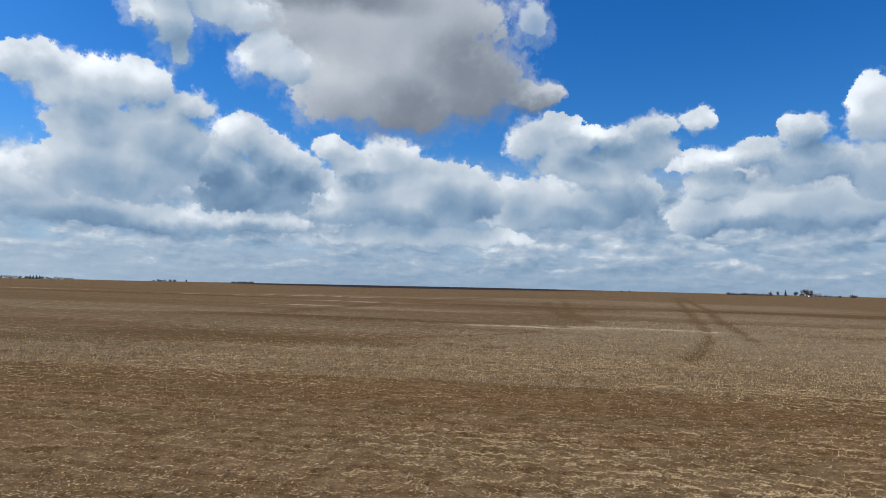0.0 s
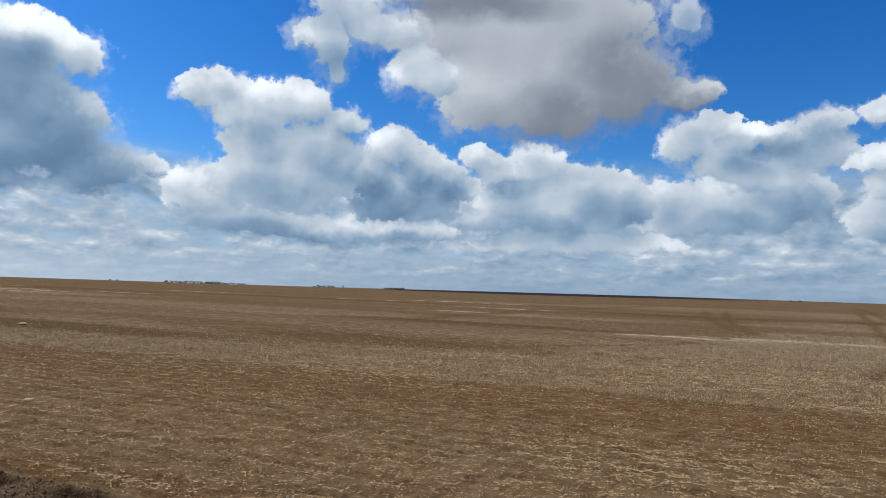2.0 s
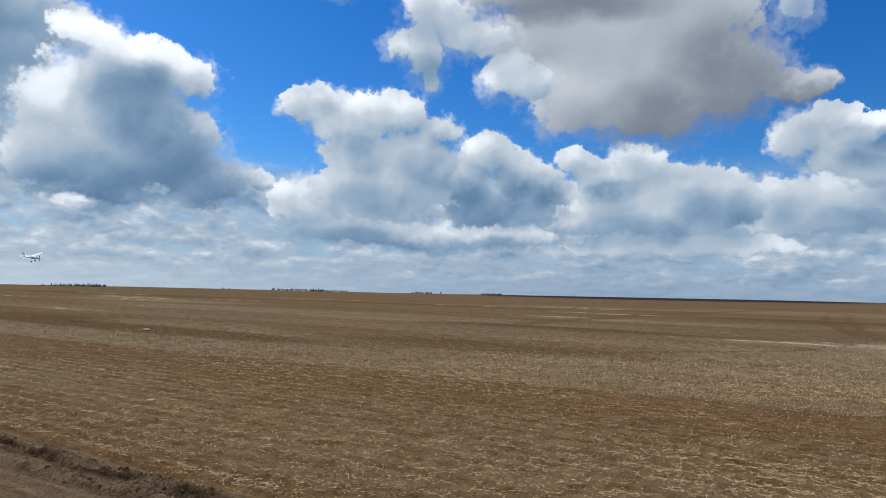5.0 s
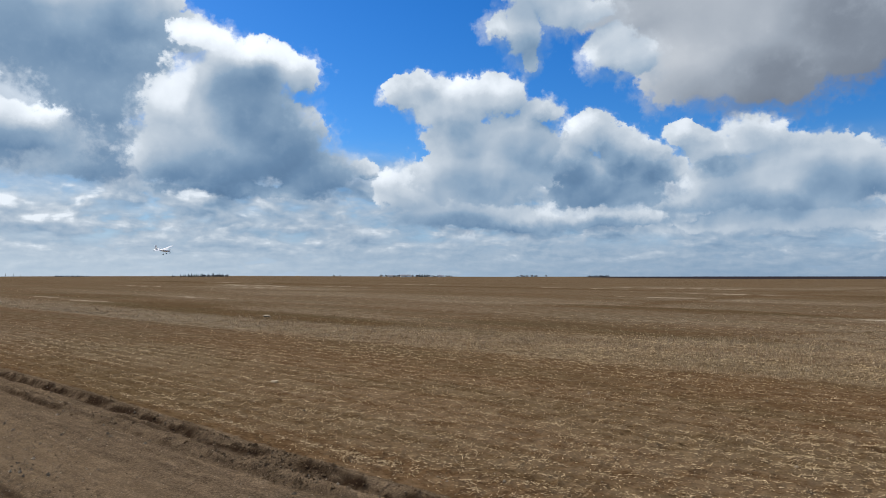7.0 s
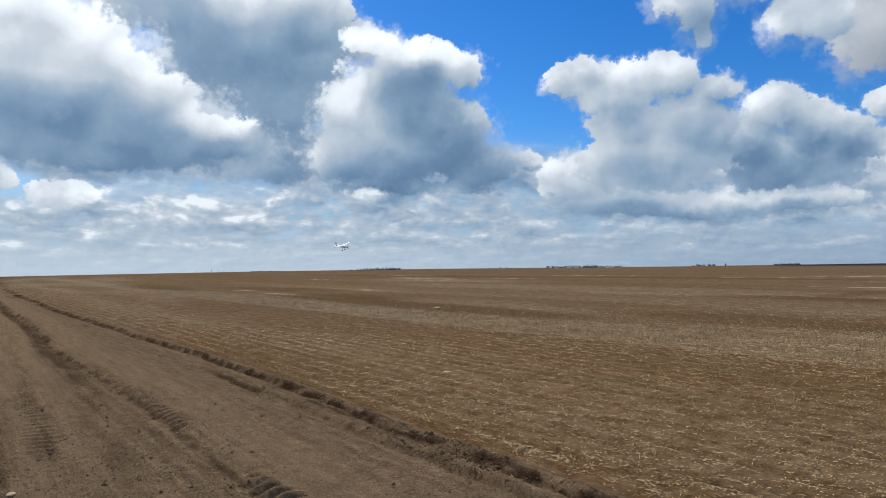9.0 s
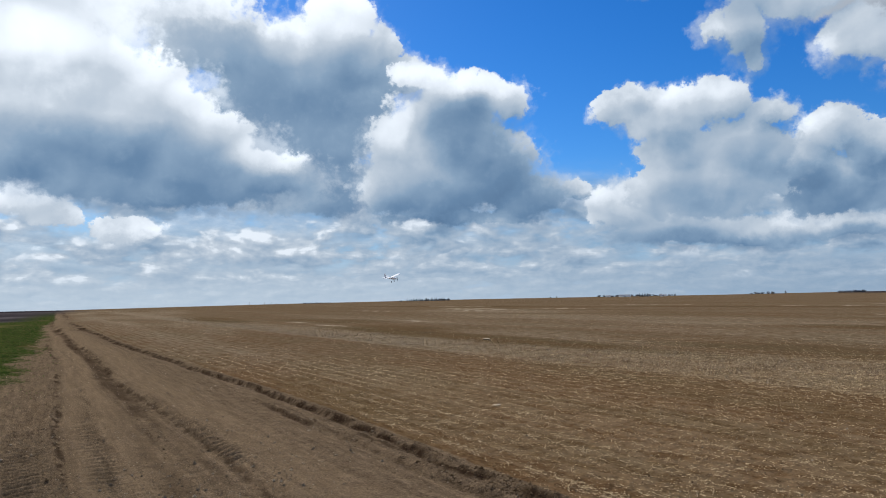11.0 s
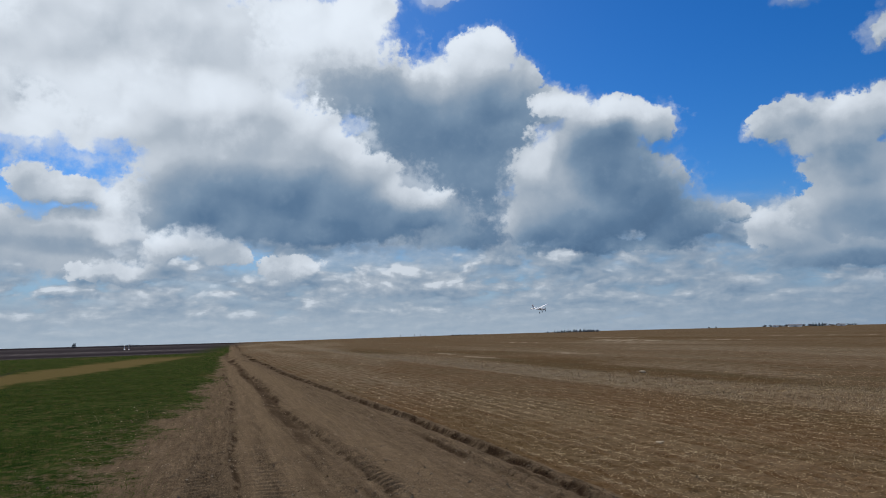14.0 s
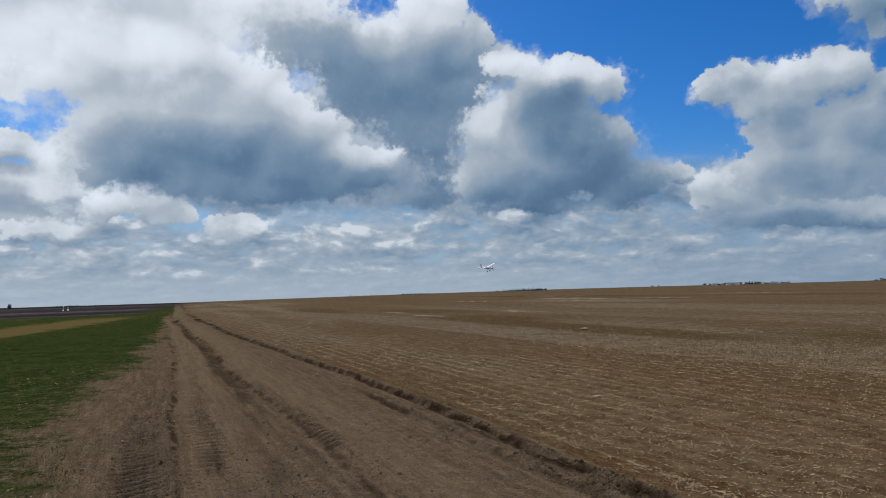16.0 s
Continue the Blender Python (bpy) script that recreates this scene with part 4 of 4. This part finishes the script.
def build_clods():
    x, y = scatter(90000, 3.5, 40.0, 1.6)
    z, masks = surface(x, y)
    s, u = along_track(x, y)
    off = [u - np.interp(s, *line) for line in TRACK_LINES]
    crest = np.maximum(bell(off[0], 0.02, 0.11), np.maximum(bell(off[1], 0.0, 0.11) * (1 - smooth(s, 11, 15)), 0.35 * bell(off[4], 0.0, 0.12)))
    crest = np.maximum(crest, 0.25 * bell(off[2], 0.30, 0.14))
    chance = np.where(u > 0.2, 0.22, 0.05) + 0.8 * crest
    keep = rng.random(len(x)) < chance * (1 - masks["grass"])
    size = rng.uniform(0.004, 0.015, keep.sum()) * (0.7 + 0.7 * crest[keep] * rng.random(keep.sum()) ** 3)
    x, y, z = x[keep], y[keep], z[keep]
    # lumps thrown up along the ruts
    count = 8000
    along = 3.5 + 34 * rng.random(count) ** 1.5
    which = rng.choice(5, count, p=[0.42, 0.24, 0.14, 0.04, 0.16])
    across = np.select([which == k for k in range(5)], [np.interp(along, *line) for line in TRACK_LINES]) + rng.normal(0.02, 0.065, count)
    far = np.maximum(along - 55.0, 0.0)
    rx, ry = -along, 1.018 * across + 0.19 * along + 3.44 + 0.035 * far
    lumpy = rng.random(count) < 0.15 + 0.85 * smooth(fbm(along * 1.6, across * 2.0, 83, 3), 0.40, 0.62)
    rx, ry = rx[lumpy], ry[lumpy]
    rsize = rng.uniform(0.004, 0.010, lumpy.sum()) * (1 + 1.4 * rng.random(lumpy.sum()) ** 5)
    x, y, z, size = np.r_[x, rx], np.r_[y, ry], np.r_[z, surface(rx, ry)[0]], np.r_[size, rsize]
    ob = mesh_of("soil_clods", *lumps(x, y, z + size * 0.2, size), MAT_CLOD, corners=3)
    tagged(ob, "dry brown clods of broken soil on field and track edges", "soil", kind="stuff")
    x, y = scatter(110000, 3.5, 26.0, 1.7)
    z, masks = surface(x, y)
    keep = rng.random(len(x)) < 0.04 + 0.45 * masks["road"] * smooth(fbm(x * 0.9, y * 0.9, 81, 3), 0.3, 0.65)
    size = rng.uniform(0.003, 0.010, keep.sum()) * (1 + 1.2 * (rng.random(keep.sum()) > 0.93))
    ob = mesh_of("pebbles", *lumps(x[keep], y[keep], z[keep] + size * 0.2, size, 0.8), MAT_PEBBLE, corners=3)
    tagged(ob, "small pale pebbles scattered on the dirt track", "pebbles", kind="stuff")


def build_grass():
    x, y = scatter(230000, 4.5, 55.0, 1.6, -103.0, -70.0)
    z, masks = surface(x, y)
    tuft = smooth(fbm(x * 1.4, y * 1.4, 71, 4), 0.43, 0.60)
    keep = rng.random(len(x)) < np.clip(masks["grass"] ** 1.5 * (0.12 + 0.88 * tuft), 0, 1) * (1 - masks["stubble"])
    x, y, z = x[keep], y[keep], z[keep]
    n = len(x)
    r = np.hypot(x, y)
    turn, lean = rng.uniform(0, 2 * np.pi, n), rng.uniform(0.02, 0.07, n)
    tall, wide = rng.uniform(0.012, 0.045, n), rng.uniform(0.004, 0.008, n) * np.clip(r / 9, 1, 2.5)
    dx, dy = np.cos(turn), np.sin(turn)
    verts = np.empty((n, 5, 3))
    for k, (up, out, side) in enumerate(((0, 0, -1), (0, 0, 1), (0.6, 0.35, 0.8), (0.6, 0.35, -0.8), (1, 1, 0))):
        verts[:, k] = np.stack([x + dx * lean * out - dy * wide * side / 2, y + dy * lean * out + dx * wide * side / 2, z - 0.004 + tall * up], -1)
    tri = np.array([[0, 1, 2], [0, 2, 3], [3, 2, 4]])
    ob = mesh_of("grass", verts.reshape(-1, 3), (np.arange(n)[:, None, None] * 5 + tri).reshape(-1, 3), MAT_GRASS, corners=3)
    tagged(ob, "short fresh green grass thinning out towards the track", "grass", kind="stuff")


build_straw()
build_clods()
build_grass()

# ---------------------------------------------------------------- things


def part(name, bm, mat, parent=None, label=""):
    mesh = bpy.data.meshes.new(name)
    bm.to_mesh(mesh)
    bm.free()
    mesh.materials.append(mat)
    ob = new(name, mesh)
    if parent:
        ob.parent = parent
    if label:
        ob["label"] = label
    return ob


def thing(name, m, label, category, group=""):
    ob = new(name)
    ob.matrix_basis = m
    return tagged(ob, label, category, group)


def box(bm, size, at, turn=0.0):
    bmesh.ops.create_cube(bm, size=1.0, matrix=Matrix.Translation(at) @ Matrix.Rotation(turn, 4, "Z") @ Matrix.Diagonal((*size, 1)))


def tube(bm, start, end, r1, r2, sides=7):
    a, b = Vector(start), Vector(end)
    turn = (b - a).to_track_quat("Z", "Y").to_matrix().to_4x4()
    bmesh.ops.create_cone(bm, cap_ends=True, segments=sides, radius1=r1, radius2=r2, depth=(b - a).length,
                          matrix=Matrix.Translation((a + b) / 2) @ turn)


def place_at(az, dist):
    x, y = dist * math.sin(radians(az)), dist * math.cos(radians(az))
    return x, y, float(land(np.array([x]), np.array([y]))[0])


def stone(x, y, size, label):
    bm = bmesh.new()
    bmesh.ops.create_icosphere(bm, subdivisions=3, radius=1.0)
    for v in bm.verts:
        k = 1 + 0.35 * noise.noise(v.co * 1.4 + Vector((x, y, 0))) + 0.1 * noise.noise(v.co * 5)
        v.co = Vector((v.co.x * size * 1.4 * k, v.co.y * size * k, v.co.z * size * 0.40 * k))
    for f in bm.faces:
        f.smooth = True
    ob = part("stone", bm, MAT_STONE)
    ob.matrix_basis = pose(x, y, height_at(x, y) + size * 0.25, 0, 0, 40 * x)
    tagged(ob, label, "stone")


stone(-7.05, 7.46, 0.045, "pale flat stone lying on stubble soil")
stone(-17.8, 18.4, 0.10, "large pale stone lying on bare field soil")
stone(-5.78, 1.51, 0.028, "small grey-brown stone lying on the packed track")


def bare_tree(az, dist, tall, wide, label="leafless grey-brown tree on the horizon", group="farmstead trees"):
    x, y, z = place_at(az, dist)
    tree = thing("tree", pose(x, y, z), label, "tree", group)
    bm = bmesh.new()
    tube(bm, (0, 0, -0.4), (0, 0, tall * 0.45), tall * 0.03, tall * 0.018)
    tips = []
    for k in range(9):
        a, lift = random.uniform(0, 6.28), random.uniform(0.02, 0.30)
        reach, top = random.uniform(0.12, 0.36) * wide, tall * random.uniform(0.25, 0.82)
        tube(bm, (0, 0, tall * lift), (math.cos(a) * reach, math.sin(a) * reach, top), tall * 0.016, tall * 0.006, 5)
        tips.append(Vector((math.cos(a) * reach, math.sin(a) * reach, top)))
    part("trunk", bm, MAT_BARK, tree)
    bm = bmesh.new()
    for k in range(150):
        base = random.choice(tips) * random.uniform(0.55, 1.0)
        a = random.uniform(0, 6.28)
        tip = base + Vector((math.cos(a) * wide * 0.22, math.sin(a) * wide * 0.22, tall * random.uniform(-0.12, 0.22)))
        tip.z = min(tip.z, tall)
        tube(bm, base, tip, tall * 0.026, tall * 0.012, 3)
    part("crown", bm, MAT_TWIG, tree)


def conifer(az, dist, tall, wide, label="dark green conifer in a windbreak on the horizon", group="windbreak trees"):
    x, y, z = place_at(az, dist)
    tree = thing("tree", pose(x, y, z, 0, 0, random.uniform(0, 360)), label, "tree", group)
    bm = bmesh.new()
    tube(bm, (0, 0, -0.4), (0, 0, tall * 0.95), tall * 0.025, tall * 0.006)
    part("trunk", bm, MAT_BARK, tree)
    bm = bmesh.new()
    for k in range(110):
        up = random.random() ** 1.2
        reach = wide / 2 * (1 - up * 0.92) * random.uniform(0.55, 1.1)
        a = random.uniform(0, 6.28)
        zc = tall * (0.06 + 0.94 * up)
        spot = Vector((math.cos(a) * reach * 0.6, math.sin(a) * reach * 0.6, zc))
        bmesh.ops.create_cone(bm, cap_ends=True, segments=4, radius1=reach * 0.55 + 0.1, radius2=0.02, depth=tall * 0.11,
                              matrix=Matrix.Translation(spot) @ Matrix.Rotation(a, 4, "Z") @ Matrix.Rotation(0.5, 4, "Y"))
    part("crown", bm, MAT_CONIFER, tree)


def bush(az, dist, tall, wide):
    x, y, z = place_at(az, dist)
    ob = thing("bush", pose(x, y, z, 0, 0, random.uniform(0, 360)), "low dark leafless bush on the horizon", "bush", "far bushes")
    bm = bmesh.new()
    for k in range(90):
        a, rad = random.uniform(0, 6.28), wide / 2 * math.sqrt(random.random())
        start = Vector((math.cos(a) * rad * 0.6, math.sin(a) * rad * 0.6, -0.2))
        end = Vector((math.cos(a) * rad, math.sin(a) * rad, tall * random.uniform(0.5, 1.0) * (1 - 0.35 * (2 * rad / wide) ** 2)))
        tube(bm, start, end, tall * 0.04, tall * 0.015, 3)
    part("stems", bm, MAT_TWIG, ob)


def house(az, dist, length, depth, wall, roof, label, kind="house"):
    x, y, z = place_at(az, dist)
    ob = thing(kind, pose(x, y, z, 0, 0, -az + random.uniform(-15, 15)), label, "building", "farm buildings")
    bm = bmesh.new()
    box(bm, (length, depth, wall + 0.6), (0, 0, wall / 2 - 0.3))
    part("wall", bm, MAT_WALL, ob)
    bm = bmesh.new()
    over = 0.4
    pts = [(sx * (length / 2 + over), sy * (depth / 2 + over) * k, wall + (0 if k else roof)) for sx in (-1, 1) for sy, k in ((-1, 1), (1, 0), (1, 1))]
    vs = [bm.verts.new(p) for p in pts]
    for f in ((0, 1, 4, 3), (1, 2, 5, 4), (0, 2, 1), (3, 4, 5), (0, 3, 5, 2)):
        bm.faces.new([vs[i] for i in f])
    part("roof", bm, MAT_ROOF, ob)
    bm = bmesh.new()
    box(bm, (length * 0.18, 0.08, wall * 0.75), (0, -depth / 2 - 0.03, wall * 0.375))
    part("door", bm, MAT_STEEL, ob)


def mast(az, dist, tall, label):
    x, y, z = place_at(az, dist)
    ob = thing("lattice_mast", pose(x, y, z), label, "mast", "far masts")
    feet = [(math.cos(a) * tall * 0.07, math.sin(a) * tall * 0.07) for a in (0.5, 2.6, 4.7)]
    for fx, fy in feet:
        bm = bmesh.new()
        tube(bm, (fx, fy, -0.5), (fx * 0.2, fy * 0.2, tall), 0.28, 0.2, 6)
        part("leg", bm, MAT_STEEL, ob)
    bm = bmesh.new()
    for k in range(8):
        for i in range(3):
            p, q, t0, t1 = feet[i], feet[(i + 1) % 3], k / 8, (k + 1) / 8
            tube(bm, (p[0] * (1 - 0.8 * t0), p[1] * (1 - 0.8 * t0), tall * t0), (q[0] * (1 - 0.8 * t1), q[1] * (1 - 0.8 * t1), tall * t1), 0.12, 0.12, 4)
    part("bracing", bm, MAT_STEEL, ob)


# the long windbreak to the north-west
for k in range(24):
    az = -51.3 + 3.75 * (k + random.uniform(-0.3, 0.3)) / 23
    if 1 < k < 4:
        continue
    conifer(az, 1150 + random.uniform(-15, 15), random.uniform(3.2, 5.6) * (0.7 if k < 2 else 1), random.uniform(3.2, 5.0))
for k in range(6):
    bush(-48.9 + 1.7 * k / 5, 1140, random.uniform(3, 5), 7)

# a farm with white buildings among trees
house(-33.9, 1300, 9, 7, 2.4, 1.4, "low white farm building under a grey roof", "shed")
house(-32.6, 1310, 20, 9, 2.6, 2.0, "long white barn under a grey roof", "barn")
house(-29.6, 1320, 12, 8, 2.2, 1.4, "pale farm shed on the horizon", "shed")
for k in range(20):
    bare_tree(-34.6 + 5.4 * (k + random.uniform(-0.3, 0.3)) / 19, 1340, random.uniform(3.5, 6.5), random.uniform(7, 11))
for az in (-31.4, -31.2, -31.0, -30.8):
    conifer(az, 1320, random.uniform(6, 7.5), 4.5, "dark conifer standing beside a white farm building", "farmstead trees")
for az in (-38.6, -38.1, -28.9, -28.7):
    bare_tree(az, 1350, random.uniform(3, 4.5), 5)

# scattered clumps along the northern skyline
for az in (-23.1, -22.8, -22.6, -22.3, -21.9, -21.6):
    bare_tree(az, 1250, random.uniform(3.5, 5.5), 8, "leafless tree in a small far clump", "far clump trees")
bare_tree(-20.75, 1250, 5.5, 4, "single small leafless tree on the skyline", "far clump trees")
for k in range(9):
    bush(-17.2 + 1.5 * k / 8, 1300, random.uniform(2.5, 5.0), 9)
for az in (12.6, 13.2, 14.9, 15.5, 17.8):
    bush(az, 1100, random.uniform(2, 3.5), 6)

# a farmstead with tall trees to the north-east
for k in range(12):
    bush(23.0 + 2.9 * k / 11, 1000, random.uniform(2.5, 4.2), 9)
for az, tall, wide in ((25.9, 7.5, 5), (26.45, 8.5, 6), (27.65, 8.5, 8), (28.05, 9.0, 8), (28.35, 12.5, 13), (28.6, 10.5, 9)):
    bare_tree(az, 1010, tall, wide, "tall leafless farmstead tree on the horizon")
for az in (26.95,):
    conifer(az, 1010, random.uniform(8, 10), 4.5, "dark conifer among bare farmstead trees", "farmstead trees")
for az, tall in ((29.2, 2.5), (29.6, 3.0), (29.9, 2.6), (30.5, 3.0), (31.25, 4.6), (31.45, 4.2), (30.4, 2.4)):
    bush(az, 1000, tall, 7)
house(28.9, 1020, 14, 8, 3.0, 2.0, "small grey-roofed farm shed between bare trees", "shed")

# masts and hedges to the west
mast(-63.6, 1500, 6, "slender steel lattice mast on the horizon")
for az, tall in ((-62.4, 6.5), (-61.9, 6), (-61.5, 4)):
    mast(az, 1500, tall, "short steel lattice tower in a far cluster")
for k in range(7):
    bush(-59.2 + 2.0 * k / 6, 1400, random.uniform(2, 3.2), 9)
bare_tree(-88.45, 420, 3.8, 2.6, "lone small tree on a dark ridge", "lone tree")
for az, tall in ((-85.9, 1.6), (-85.3, 1.9), (-84.7, 2.2), (-84.2, 1.8), (-83.6, 1.3)):
    bush(az, 600, tall, 7)


def marker_post(az, dist, lean):
    x, y, z = place_at(az, dist)
    ob = thing("marker_post", pose(x, y, z, 0, lean, 0), "leaning white marker post beside the green field", "post", "marker posts")
    bm = bmesh.new()
    tube(bm, (0, 0, -0.2), (0, 0, 0.75), 0.045, 0.04, 10)
    part("pole", bm, MAT_FOAM, ob)
    bm = bmesh.new()
    box(bm, (0.22, 0.22, 0.06), (0, 0, 0.03))
    bmesh.ops.bevel(bm, geom=bm.edges[:], offset=0.015, segments=1)
    part("foot", bm, MAT_FOAM, ob)


marker_post(-85.05, 128, 18)
marker_post(-84.75, 128, 14)


def model_plane(m):
    """A small white foam aeroplane, nose towards +x."""
    ob = thing("model_aeroplane", m, "small white foam model aeroplane flying low over the field", "model plane")
    bm = bmesh.new()
    prev = None
    for px, rad in ((-0.42, 0.015), (-0.30, 0.022), (-0.10, 0.040), (0.08, 0.055), (0.25, 0.050), (0.36, 0.034), (0.40, 0.012)):
        ring = [bm.verts.new((px, math.cos(a) * rad, math.sin(a) * rad * 1.2)) for a in (k * math.tau / 12 for k in range(12))]
        if prev:
            for k in range(12):
                bm.faces.new((prev[k], prev[(k + 1) % 12], ring[(k + 1) % 12], ring[k]))
        else:
            bm.faces.new(ring[::-1])
        prev = ring
    bm.faces.new(prev)
    part("fuselage", bm, MAT_FOAM, ob)

    def wing(name, root, tip, span, thick, z, x0, rise=0.0, upright=False, mat=MAT_FOAM):
        bm = bmesh.new()
        rows = []
        for side in ((0, 1) if upright else (-1, 0, 1)):
            k = abs(side)
            chord = root + (tip - root) * k
            outline = [(0.5, 0), (0.25, 0.5), (-0.1, 0.45), (-0.5, 0.05), (-0.5, -0.05), (-0.1, -0.25), (0.3, -0.35)]
            rows.append([bm.verts.new((x0 - k * (root - tip) * 0.3 + cx * chord, cz * thick, z + k * span) if upright
                                      else (x0 + cx * chord, side * span / 2, z + k * rise + cz * thick)) for cx, cz in outline])
        for a, b in zip(rows, rows[1:]):
            for k in range(7):
                bm.faces.new((a[k], a[(k + 1) % 7], b[(k + 1) % 7], b[k]))
        bm.faces.new(rows[0][::-1])
        bm.faces.new(rows[-1])
        bmesh.ops.recalc_face_normals(bm, faces=bm.faces[:])
        part(name, bm, mat, ob)

    wing("wing", 0.20, 0.13, 1.15, 0.026, 0.05, 0.06, 0.05)
    wing("tailplane", 0.13, 0.09, 0.40, 0.012, 0.02, -0.37)
    wing("fin", 0.15, 0.08, 0.18, 0.012, 0.02, -0.37, upright=True)
    for y in (-0.10, 0.10):
        bm = bmesh.new()
        tube(bm, (0.10, y * 0.4, -0.04), (0.10, y, -0.16), 0.004, 0.004, 6)
        leg = part("landing_leg", bm, MAT_DARK, ob)
        bm = bmesh.new()
        tube(bm, (0.10, y - 0.012, -0.17), (0.10, y + 0.012, -0.17), 0.028, 0.028, 14)
        part("wheel", bm, MAT_DARK, leg)
    bm = bmesh.new()
    box(bm, (0.008, 0.022, 0.22), (0.415, 0, 0))
    part("propeller", bm, MAT_DARK, ob)


_x, _y = 34 * math.sin(radians(-52.0)), 34 * math.cos(radians(-52.0))
model_plane(pose(_x, _y, 1.6 + 34 * math.tan(radians(1.7)), 14, 6, 10))
